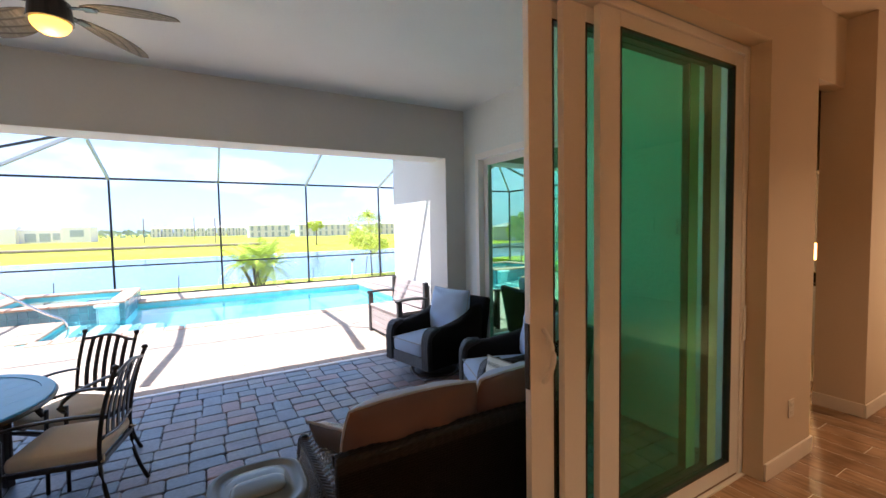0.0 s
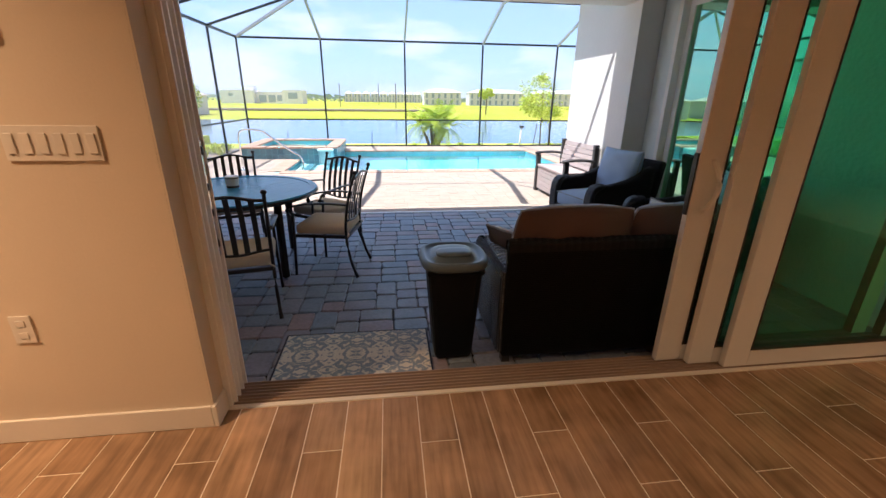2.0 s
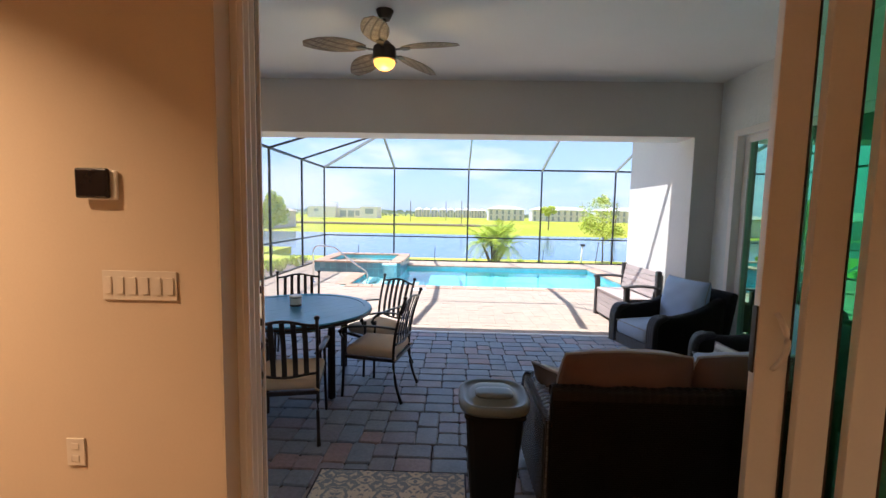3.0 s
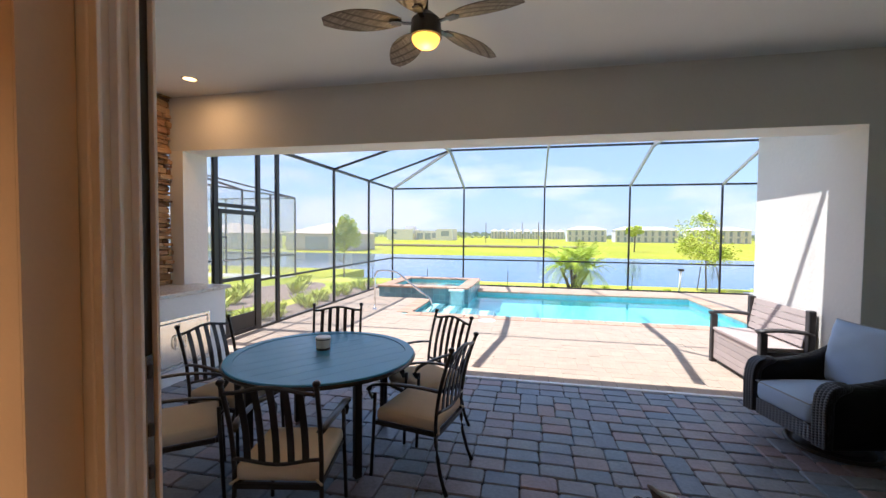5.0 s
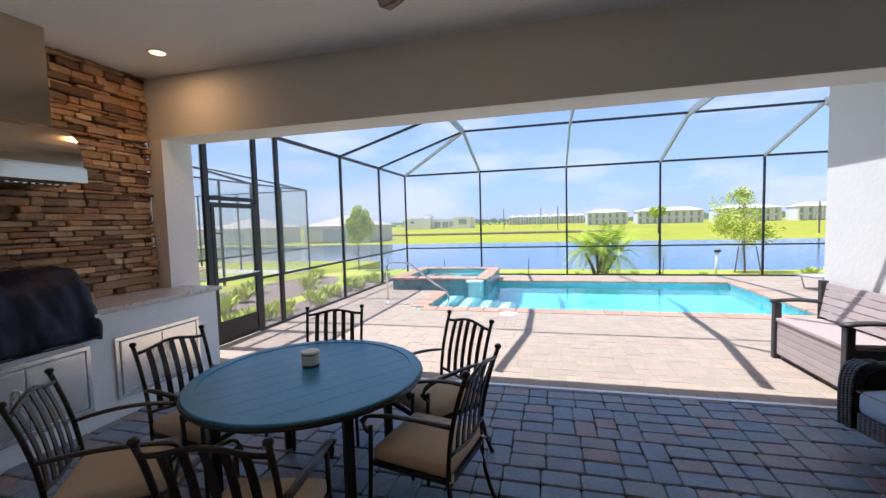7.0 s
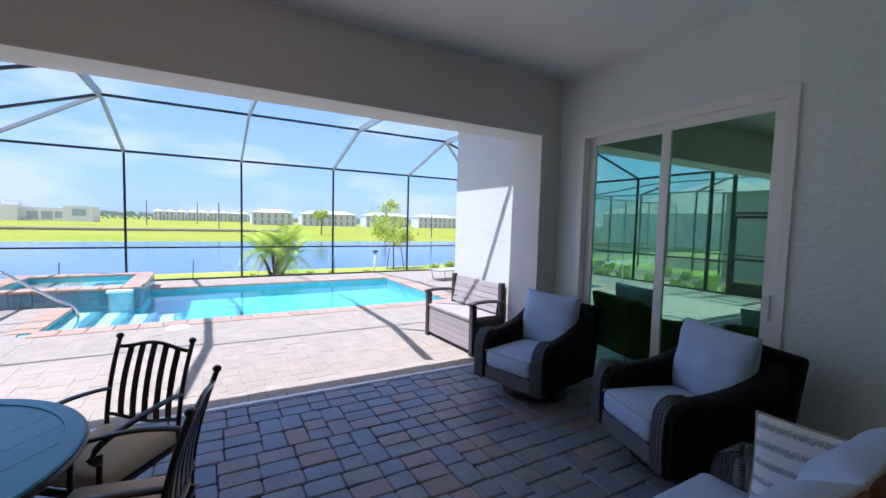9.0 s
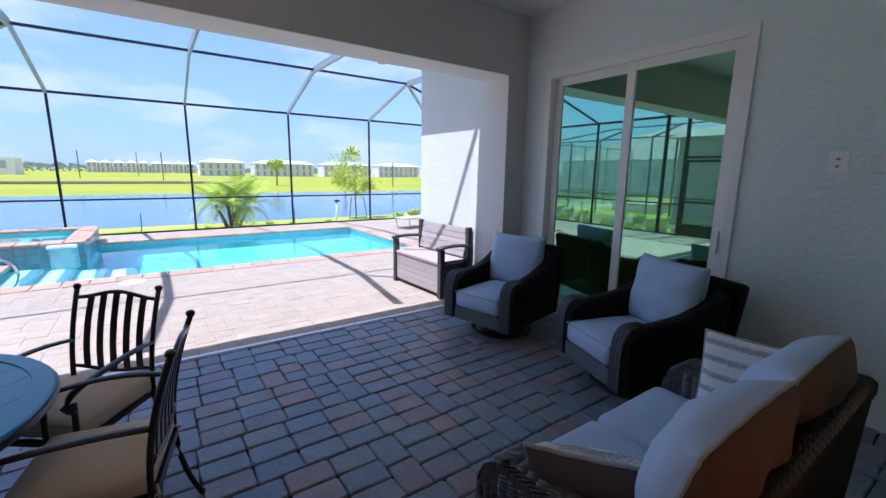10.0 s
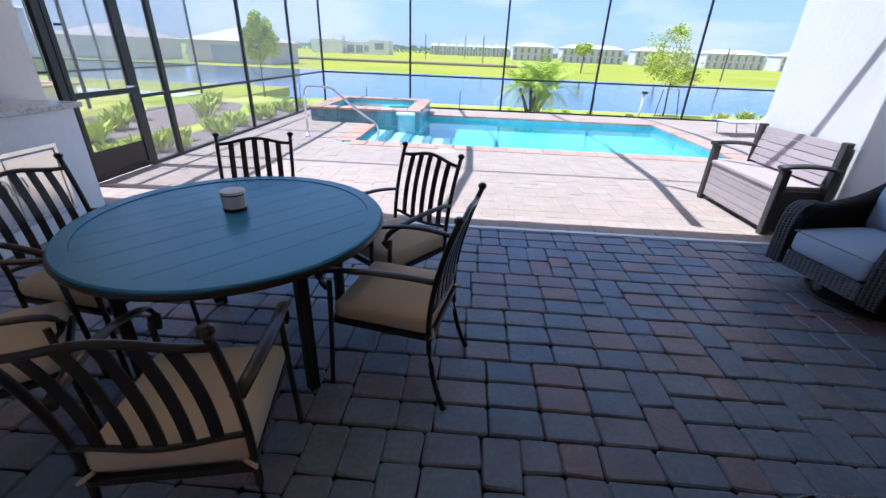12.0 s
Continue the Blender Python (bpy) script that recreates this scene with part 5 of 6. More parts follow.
part("pillow_back", pillow(0.46, 0.42, 0.20, seed=12, side=-1, ears=0.09), "pillow_brown", p2, "dark half of the pillow", smooth=True)
part("piping", welt(0.46, 0.42, r=0.008, ears=0.09), "piping", p2)

bin_ = thing("trash_bin", "tall black plastic bin with a domed lid on the pavers", "bin", pose(0.745, 0.43, 0))
bm = bmesh.new()
vs = box(bm, -0.160, 0.160, -0.165, 0.165, 0.0, 0.64, bevel=0.04)
for v in bm.verts:
    k = 0.72 + 0.28 * v.co.z / 0.64
    v.co.x *= k
    v.co.y *= k
part("bin_body", bm, "bin", bin_, smooth=False)
part("collar", B((-0.166, 0.166, -0.172, 0.172, 0.585, 0.622), bevel=0.016), "bin", bin_, "black rolled collar under the lid")


def oval_dome(rx, ry, steps, ex=0.62, n=40):
    """A lid of stacked soft ovals: steps give reach and height."""
    b = bmesh.new()
    rs = []
    for q, z in steps:
        if q:
            rs.append([b.verts.new((math.copysign(abs(math.cos(a)) ** ex, math.cos(a)) * rx * q, math.copysign(abs(math.sin(a)) ** ex, math.sin(a)) * ry * q, z)) for a in [2 * math.pi * k / n for k in range(n)]])
        else:
            rs.append([b.verts.new((0, 0, z))])
    for p, q in zip(rs, rs[1:]):
        for k in range(n):
            if len(q) == 1:
                b.faces.new((p[k], p[(k + 1) % n], q[0]))
            else:
                b.faces.new((p[k], p[(k + 1) % n], q[(k + 1) % n], q[k]))
    b.faces.new(rs[0][::-1])
    return b


lid = part("lid", oval_dome(0.178, 0.19, ((0.97, 0.618), (1.08, 0.622), (1.11, 0.640), (1.09, 0.662), (1.02, 0.672), (0.93, 0.668), (0.88, 0.658), (0.74, 0.660), (0.66, 0.676), (0.50, 0.688), (0.25, 0.694), (0, 0.695))), "bin_lid_sheen", bin_, "domed lid with a raised rim, sky sheen put into its grey", smooth=True)
part("flap", oval_dome(0.105, 0.068, ((1.0, 0.0), (1.02, 0.006), (0.95, 0.013), (0.80, 0.017), (0.4, 0.019), (0, 0.019))), "bin_lid_sheen", lid, "oval raised lid grip", smooth=True, at=pose(0, -0.045, 0.682))

mt = thing("door_mat", "grey and cream floral mat on the pavers at the door", "mat", pose(0.14, 0.43, 0.004))
part("rug", B((-0.46, 0.46, -0.225, 0.25, 0.0, 0.009), bevel=0.003), "rug", mt)
part("binding", B((-0.47, -0.46, -0.235, 0.26, 0, 0.008), (0.46, 0.47, -0.235, 0.26, 0, 0.008), (-0.46, 0.46, -0.235, -0.225, 0, 0.008), (-0.46, 0.46, 0.25, 0.26, 0, 0.008)), "cover", mt)

# storage bench
be = thing("storage_bench", "greyish brown resin slat storage bench on the sunlit deck", "bench", pose(3.0, 4.70, 0, 0, 0, 2))
L = 0.575
for k in range(5):
    z = 0.06 + k * 0.076
    part("slat", B((0.0, 0.018, -L + 0.03, L - 0.03, z, z + 0.071), bevel=0.004), "resin", be)
part("body", B((0.012, 0.46, -L + 0.02, L - 0.02, 0.04, 0.435)), "resin_dark", be)
part("seat_lid", B((-0.02, 0.46, -L + 0.06, L - 0.06, 0.437, 0.475), bevel=0.008), "resin", be, "pale brown lid seat")
for k in range(5):
    z = 0.50 + k * 0.077
    part("slat", B((0.0, 0.022, -L + 0.05, L - 0.05, 0.0, 0.072), bevel=0.004), "resin", be, at=pose(0.40 + k * 0.014, 0, z, 0, 10))
for s in (-1, 1):
    y = s * (L - 0.02)
    part("leg", B((-0.03, 0.045, y - 0.035, y + 0.035, 0, 0.64), bevel=0.01), "resin_dark", be)
    part("back_post", B((0.42, 0.49, y - 0.035, y + 0.035, 0.0, 0.90), bevel=0.01), "resin_dark", be)
    part("armrest", T(*[(-0.05 + 0.09 * k, y, 0.655 + 0.02 * math.sin(math.pi * k / 5.5)) for k in range(7)], r=0.045, seg=8, flat=0.5), "resin_dark", be, "dark curved armrest", smooth=True)
    part("side_panel", B((0.045, 0.42, y - 0.015, y + 0.015, 0.04, 0.44)), "resin_dark", be)

# ceiling fan
fan = thing("ceiling_fan", "bronze ceiling fan with leaf-shaped wicker blades, light lit", "ceiling fan", pose(-0.12, 1.79, 0))
part("canopy", disc(bmesh.new(), 0, 0, 3.30, 3.37, 0.045, 0.075, 24), "bronze", fan)
part("downrod", disc(bmesh.new(), 0, 0, 3.10, 3.31, 0.014, seg=12), "bronze", fan)
part("motor", disc(disc(bmesh.new(), 0, 0, 2.96, 3.07, 0.105, 0.095, 32), 0, 0, 3.07, 3.12, 0.095, 0.04, 32), "bronze", fan)
lb = bmesh.new()
bmesh.ops.create_uvsphere(lb, u_segments=24, v_segments=12, radius=0.092)
for v in lb.verts:
    v.co.z = v.co.z * 0.75 if v.co.z < 0 else v.co.z * 0.1
bmesh.ops.translate(lb, vec=(0, 0, 2.955), verts=lb.verts)
bowl = part("light_bowl", lb, "amber", fan, "lit amber glass bowl", smooth=True)
bowl.visible_shadow = False
for k in range(5):
    a = 54 + 72 * k
    bl = bmesh.new()
    rows = []
    for i in range(15):
        u = i / 14
        w = 0.012 + 0.090 * math.sin(math.pi * min(1, u * 0.93 + 0.03)) ** 0.7
        rows.append([bl.verts.new((0.16 + 0.50 * u, sgn * w, 3.055 + z - 0.03 * u * u + sgn * w * 0.18)) for sgn, z in ((-1, 0), (1, 0), (1, -0.006), (-1, -0.006))])
    for p, q in zip(rows, rows[1:]):
        for j in range(4):
            bl.faces.new((p[j], q[j], q[(j + 1) % 4], p[(j + 1) % 4]))
    bl.faces.new(rows[0][::-1])
    bl.faces.new(rows[-1])
    b = part("blade", bl, "blade", fan, "leaf-shaped woven wicker blade", at=pose(0, 0, 0, 0, 0, a))
    part("blade_bracket", B((0.09, 0.24, -0.015, 0.015, 3.040, 3.048), (0.16, 0.225, -0.03, 0.03, 3.037, 3.044), bevel=0.003), "bronze", b)

dl = thing("downlight", "small recessed ceiling downlight, lit warm", "downlight", pose(-3.15, 3.07, 3.37))
part("trim_ring", tube(bmesh.new(), [(0.075 * math.cos(2 * math.pi * k / 24), 0.075 * math.sin(2 * math.pi * k / 24), -0.003) for k in range(25)], 0.012, 8, 0.5), "white_plate", dl, smooth=True)
part("lens", disc(bmesh.new(), 0, 0, -0.006, -0.003, 0.062), "lamp_lens", dl)


# ---- wall fittings ----
def plate(x, z, w, h, n, label, kindname, y=-0.256):
    t = thing(kindname, label, "switch" if n else "outlet", pose(x, y, z))
    part("cover_plate", B((-w / 2, w / 2, -0.007, 0.0, -h / 2, h / 2), bevel=0.002), "plate", t)
    for k in range(n):
        xx = -w / 2 + w * (k + 0.5) / n
        part("rocker", B((xx - 0.014, xx + 0.014, -0.012, -0.006, -0.034, 0.034), bevel=0.002), "plate", t)
    if not n:
        for zz in (-0.026, 0.026):
            part("socket", B((-0.016, 0.016, -0.0095, -0.006, zz - 0.014, zz + 0.014), bevel=0.003), "plate", t)
    return t


plate(-0.735, 1.37, 0.30, 0.117, 6, "six-gang beige rocker switch plate on the interior wall", "light_switch")
plate(-1.035, 0.67, 0.075, 0.117, 0, "beige duplex outlet plate on the interior wall", "wall_outlet")
plate(3.86, 0.52, 0.075, 0.117, 0, "beige duplex outlet low on the interior wall", "wall_outlet")
th = thing("thermostat", "glossy black thermostat on a white base on the wall", "thermostat", pose(-0.876, -0.256, 1.765))
part("base", B((-0.045, 0.075, -0.018, 0.0, -0.06, 0.055), bevel=0.008), "white_plate", th)
part("screen", B((-0.075, 0.055, -0.034, -0.016, -0.055, 0.06), bevel=0.008), "black_plastic", th)
for y, kind_ in ((0.73, "wall_outlet"), (0.53, "junction_box")):
    e = thing(kind_, "white plate with two sockets on the stucco" if kind_ == "wall_outlet" else "grey painted box on the stucco", "outlet" if kind_ == "wall_outlet" else "junction box", pose(X1, y, 1.71))
    if kind_ == "wall_outlet":
        part("cover_plate", B((-0.010, 0.0, -0.048, 0.048, -0.068, 0.068), bevel=0.003), "white_plate", e)
        for zz in (-0.024, 0.024):
            part("socket", B((-0.013, -0.009, -0.010, 0.010, zz - 0.008, zz + 0.008)), "bronze_light", e)
    else:
        part("cover_plate", B((-0.04, 0.0, -0.05, 0.05, -0.06, 0.06), bevel=0.004), "stucco_smooth", e)

def nightstand(x, y, turn):
    """A tall white nightstand with drawers; origin at its base, front towards -x before turning."""
    c = thing("nightstand", "white wooden nightstand with three drawers and dark knobs", "nightstand", pose(x, y, 0.02, 0, 0, turn), "nightstands")
    part("body", B((-0.20, 0.22, -0.28, 0.28, 0.06, 0.945), bevel=0.004), "white_plate", c)
    part("top", B((-0.23, 0.23, -0.30, 0.30, 0.946, 0.975), bevel=0.005), "black_frame", c, "dark top")
    for k in range(3):
        d = part("drawer", B((-0.215, -0.2005, -0.25, 0.25, 0.10 + 0.28 * k, 0.355 + 0.28 * k), bevel=0.004), "white_plate", c)
        part("knob", disc(bmesh.new(), 0, 0, 0, 0.025, 0.016), "black_frame", d, "dark round knob", at=pose(-0.216, 0.0, 0.23 + 0.28 * k, 0, -90))
    l = thing("bedside_lamp", "small table lamp with a glowing amber drum shade on the nightstand", "lamp", pose(x, y, 0.996), "bedside lamps")
    part("base", disc(disc(bmesh.new(), 0, 0, 0.0, 0.02, 0.07), 0, 0, 0.02, 0.27, 0.03, 0.018), "black_frame", l, "dark lamp base")
    sh = part("shade", disc(bmesh.new(), 0, 0, 0.27, 0.46, 0.15, 0.12), "shade", l, "glowing amber fabric shade")
    sh.visible_shadow = False
    return c


nightstand(7.0, 0.74, 0)
nightstand(6.19, 3.2, 0)
ck = thing("small_box", "small black box on the nightstand", "box", pose(6.88, 0.60, 0.996))
part("case", B((-0.05, 0.05, -0.05, 0.05, 0, 0.13), bevel=0.02), "black_plastic", ck)

# pool handrail
hr = thing("pool_handrail", "polished stainless pool handrail at the steps", "handrail")
part("rail", T((-2.79, 7.72, 0), (-2.79, 7.72, 0.70), *curve((-2.78, 7.72, 0.76), (-2.77, 7.72, 0.86), (-2.65, 7.74, 0.87), 5), (-2.45, 7.78, 0.86), *curve((-2.3, 7.80, 0.83), (-1.85, 7.9, 0.42), (-1.62, 7.95, 0.28), 6), *curve((-1.58, 7.96, 0.22), (-1.5, 7.98, 0.05), (-1.62, 7.96, -0.1), 6), (-1.66, 7.96, -0.25), r=0.021, seg=10), "chrome", hr, smooth=True)
part("escutcheon", disc(bmesh.new(), -2.79, 7.72, 0.0, 0.02, 0.05, 0.04), "chrome", hr)


# ---- plants, far houses, neighbour ----
def leaves(n, centre, radii, size, seed, shell=0.5, lean=0.0):
    """Many small leaves scattered in an uneven crown."""
    rnd = random.Random(seed)
    verts, faces = [], []
    clumps = [(rnd.uniform(-0.75, 0.75), rnd.uniform(-0.75, 0.75), rnd.uniform(-0.85, 0.85), rnd.uniform(0.22, 0.45)) for _ in range(26)]
    while len(faces) < n:
        c = rnd.choice(clumps)
        if c[0] ** 2 + c[1] ** 2 + c[2] ** 2 > 0.85:
            continue
        d = Vector((rnd.gauss(0, 1), rnd.gauss(0, 1), rnd.gauss(0, 1))).normalized() * c[3] * rnd.random() ** shell
        p = Vector(((c[0] + d.x) * radii[0], (c[1] + d.y) * radii[1], (c[2] + d.z) * radii[2])) + Vector(centre)
        a = Vector((rnd.gauss(0, 1), rnd.gauss(0, 1), rnd.gauss(0, 0.6))).normalized() * size * rnd.uniform(0.6, 1.3)
        b = a.cross(Vector((rnd.gauss(0, 1), rnd.gauss(0, 1), rnd.gauss(0, 1)))).normalized() * size * 0.42
        k = len(verts)
        verts += [p - a, p + b, p + a, p - b]
        faces.append((k, k + 1, k + 2, k + 3))
    return verts, faces


def from_data(name, verts, faces, mat, parent=None, label="", category="", kind=""):
    me = bpy.data.meshes.new(name)
    me.from_pydata([tuple(v) for v in verts], [], faces)
    me.materials.append(M[mat])
    ob = new(name, me)
    if parent:
        ob.parent = parent
    return tagged(ob, label, category, "", kind)


def tree(x, y, z, trunk_h, crown, radii, n, size, mat, seed, label, r=0.035):
    t = thing("young_tree", label, "tree", pose(x, y, z))
    part("trunk", T((0, 0, -0.2), (0.02, 0, trunk_h * 0.5), (0.0, 0.02, trunk_h), (0, 0, crown + radii[2] * 0.5), r=[r, r * 0.9, r * 0.75, r * 0.3]), "bark", t, smooth=True)
    rnd = random.Random(seed)
    for k in range(7):
        a, h = rnd.uniform(0, 6.28), trunk_h + (crown - trunk_h) * rnd.random()
        part("limb", T((0, 0, h), (math.cos(a) * radii[0] * 0.35, math.sin(a) * radii[1] * 0.35, h + 0.18), (math.cos(a) * radii[0] * 0.7, math.sin(a) * radii[1] * 0.7, h + 0.5), r=[r * 0.45, r * 0.3, r * 0.12], seg=6), "bark", t, smooth=True)
    v, f = leaves(n, (0, 0, crown), radii, size, seed)
    from_data("crown", v, f, mat, t)
    return t


tree(-7.3, 15.6, -0.45, 0.75, 1.95, (0.62, 0.62, 1.1), 8000, 0.06, "leaf_lime", 3, "young oval lime-green tree on the lake bank")
rt = tree(6.6, 15.2, -0.45, 0.9, 2.05, (1.0, 0.85, 0.95), 3200, 0.055, "leaf_lime", 8, "staked young tree with a loose light green crown")
for dx in (-0.28, 0.55):
    part("stake", T((dx, 0.05, -0.1), (dx * 0.6, 0.0, 1.05), r=0.018, seg=6), "bark", rt, "thin timber tree stake")

pc2 = thing("palm_clump", "clump of pygmy date palms with arching fronds by the cage", "palm", pose(2.02, 13.75, -0.15))
rnd = random.Random(21)
for k, (dx, dy, h) in enumerate(((-0.30, 0.0, 0.70), (0.05, 0.05, 0.92), (0.32, -0.05, 0.62), (-0.05, 0.2, 0.75), (0.2, 0.15, 0.8))):
    tx, ty = dx * 1.9, dy * 1.5
    part("trunk", T((dx * 0.4, dy * 0.4, -0.05), (dx * 0.9, dy, h * 0.5), (tx * 0.75, ty, h), r=[0.065, 0.05, 0.045], seg=10), "bark", pc2, "dark ringed palm trunk", smooth=True)
    verts, faces = [], []
    for q in range(24):
        a = 2 * math.pi * q / 24 * 3 + rnd.uniform(-0.15, 0.15)
        ln, lift = rnd.uniform(0.6, 0.95), rnd.uniform(0.15, 1.1)
        pts = [Vector((tx * 0.75 + math.cos(a) * ln * u, ty + math.sin(a) * ln * u, h + lift * u * 1.2 - 1.15 * u * u * (1.05 - lift * 0.6))) for u in [i / 13 for i in range(14)]]
        side = Vector((-math.sin(a), math.cos(a), 0))
        for i in range(2, 14):
            p, u = pts[i], i / 13
            w = 0.26 * math.sin(math.pi * (0.12 + 0.86 * u)) + 0.03
            fwd = (pts[i] - pts[i - 1]).normalized()
            for sgn in (-1, 1):
                tip = p + side * sgn * w * 0.8 + fwd * w * 0.7 + Vector((0, 0, -0.25 * w + rnd.uniform(-0.02, 0.02)))
                kx = len(verts)
                verts += [p - fwd * 0.02, p + fwd * 0.02, tip]
                faces.append((kx, kx + 1, kx + 2))
            kx = len(verts)
            verts += [pts[i - 1] + side * 0.006, pts[i - 1] - side * 0.006, p - side * 0.005, p + side * 0.005]
            faces.append((kx, kx + 1, kx + 2, kx + 3))
    from_data("fronds", verts, faces, "frond", pc2)


def shrub(x, y, z, h, seed, mat="leaf_lime", label="small lime-green shrub in the planting bed", n=110):
    rr = random.Random(seed)
    verts, faces = [], []
    for k in range(n):
        a, l = rr.uniform(0, 6.28), h * rr.uniform(0.5, 1.1)
        d = Vector((math.cos(a) * rr.uniform(0.15, 0.8), math.sin(a) * rr.uniform(0.15, 0.8), rr.uniform(0.6, 1.0))).normalized()
        s = d.cross(Vector((0, 0, 1))).normalized() * l * 0.05
        b0 = Vector((rr.gauss(0, 0.06), rr.gauss(0, 0.06), 0)) * (h / 0.4)
        m1 = b0 + d * l * 0.6
        kx = len(verts)
        verts += [b0, m1 - s, b0 + d * l + Vector((0, 0, -l * 0.15)), m1 + s]
        faces.append((kx, kx + 1, kx + 2, kx + 3))
    t = thing("shrub", label, "shrub", pose(x, y, z), "shrubs along the cage")
    from_data("leaves", verts, faces, mat, t)
    return t


for k in range(9):
    shrub(-4.75 - 0.15 * (k % 2), 4.9 + k * 0.82, -0.1, 0.34 + 0.05 * (k % 3), 30 + k, n=80)
for k in range(6):
    shrub(-6.2 - 0.5 * (k % 3), 7.0 + k * 1.05, -0.12, 0.5, 50 + k)
for k, (x, h) in enumerate(((2.9, 0.25), (3.6, 0.22), (4.7, 0.22), (1.3, 0.2), (6.2, 0.25), (7.3, 0.38), (7.9, 0.5), (8.6, 0.42), (-0.4, 0.16))):
    shrub(x, 12.95 + 0.12 * (k % 2), -0.1, h, 70 + k, "leaf_lime", "low clump of green groundcover beside the cage")
for k in range(15):
    shrub(-4.45 - 0.5 * (k % 2) - 0.1 * (k % 3), 4.7 + k * 0.53, -0.1, 0.26 + 0.04 * (k % 4), 130 + k, "leaf_lime", "low clump of green groundcover beside the cage", n=90)
solid("mulch_bed", B((-5.2, -4.13, 4.2, 12.9, -0.13, -0.10)), "mulch", "narrow brown mulch bed along the cage", **S)
mb = bmesh.new()
bmesh.ops.create_circle(mb, cap_ends=True, segments=28, radius=1.0)
for v in mb.verts:
    k = 1 + 0.15 * noise.noise(v.co * 2)
    v.co = Vector((-7.0 + v.co.x * 1.3 * k, 9.6 + v.co.y * 3.2 * k, -0.112))
solid("mulch_bed", mb, "mulch", "rounded brown mulch island in the lawn", **S)

bo = thing("bollard_pipe", "white pipe with a black cap standing on the bank", "pipe", pose(5.45, 14.3, -0.35))
part("pipe", T((0, 0, -0.1), (0.06, 0, 0.85), r=0.035), "far_wall_grey", bo, smooth=True)
part("cap", B((-0.02, 0.14, -0.06, 0.06, 0.85, 0.93), bevel=0.01), "black_frame", bo, "black cap")
for k, (x, y) in enumerate(((-0.25, 14.2), (3.95, 14.2), (-3.3, 14.4), (-5.6, 14.6))):
    st = thing("marker_stake", "thin dark marker stake on the lake bank", "stake", pose(x, y, -0.4), "marker stakes")
    part("rod", T((0, 0, -0.1), (0.03, 0, 0.75), r=0.012, seg=6), "black_frame", st)

ch = thing("sun_lounger", "low metal sun lounger with pale sling on the far deck", "sun lounger", pose(6.6, 10.4, 0, 0, 0, 10))
part("frame", T((-0.85, -0.3, 0.3), (0.35, -0.3, 0.3), (0.95, -0.3, 0.75), (0.95, 0.3, 0.75), (0.35, 0.3, 0.3), (-0.85, 0.3, 0.3), (-0.85, -0.3, 0.3), r=0.015, seg=6), "bronze_light", ch)
sl = bmesh.new()
pts = [(-0.85, 0.3), (0.35, 0.3), (0.95, 0.75)]
vv = [(sl.verts.new((x, -0.28, z)), sl.verts.new((x, 0.28, z))) for x, z in pts]
for a, b in zip(vv, vv[1:]):
    sl.faces.new((a[0], b[0], b[1], a[1]))
part("sling", sl, "sling", ch, "pale woven sling")
for x in (-0.7, 0.3):
    for y in (-0.3, 0.3):
        part("leg", T((x, y, 0.3), (x + 0.08, y, 0.0), r=0.013, seg=6), "bronze_light", ch)


def hip_roof(bm, x0, x1, y0, y1, z, h, over=0.4):
    x0, x1, y0, y1 = x0 - over, x1 + over, y0 - over, y1 + over
    d = min(x1 - x0, y1 - y0) / 2
    if x1 - x0 > y1 - y0:
        r = [(x0 + d, (y0 + y1) / 2), (x1 - d, (y0 + y1) / 2)]
    else:
        r = [((x0 + x1) / 2, y0 + d), ((x0 + x1) / 2, y1 - d)]
    v = [bm.verts.new(p) for p in ((x0, y0, z), (x1, y0, z), (x1, y1, z), (x0, y1, z))]
    t = [bm.verts.new((*p, z + h)) for p in r]
    if x1 - x0 > y1 - y0:
        fs = ((v[0], v[1], t[1], t[0]), (v[1], v[2], t[1]), (v[2], v[3], t[0], t[1]), (v[3], v[0], t[0]))
    else:
        fs = ((v[0], v[1], t[0]), (v[1], v[2], t[1], t[0]), (v[2], v[3], t[1]), (v[3], v[0], t[0], t[1]))
    for f in fs:
        bm.faces.new(f)
    bm.faces.new(v[::-1])
    return bm


def townhouse(x, y, w, units, z=-1.25, h=5.4, group="far row houses", roofmat="far_wall_grey"):
    t = thing("row_house", "distant two-storey pale row house with open porches", "house", pose(x, y, z), group)
    L = w * units
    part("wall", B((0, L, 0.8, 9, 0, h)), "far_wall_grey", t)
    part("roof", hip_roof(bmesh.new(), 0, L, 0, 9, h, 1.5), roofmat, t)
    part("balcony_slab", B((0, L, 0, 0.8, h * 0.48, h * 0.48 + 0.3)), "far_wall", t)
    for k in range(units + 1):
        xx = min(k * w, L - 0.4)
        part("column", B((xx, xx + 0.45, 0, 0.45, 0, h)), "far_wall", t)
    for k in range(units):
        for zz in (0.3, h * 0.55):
            part("window", B((k * w + w * 0.3, k * w + w * 0.62, 0.74, 0.8, zz, zz + 1.9)), "far_glass_haze", t)
            part("bay", B((k * w + w * 0.68, k * w + w * 0.95, 0.3, 0.79, zz, zz + 2.1)), "far_wall", t, "white bay")
    return t


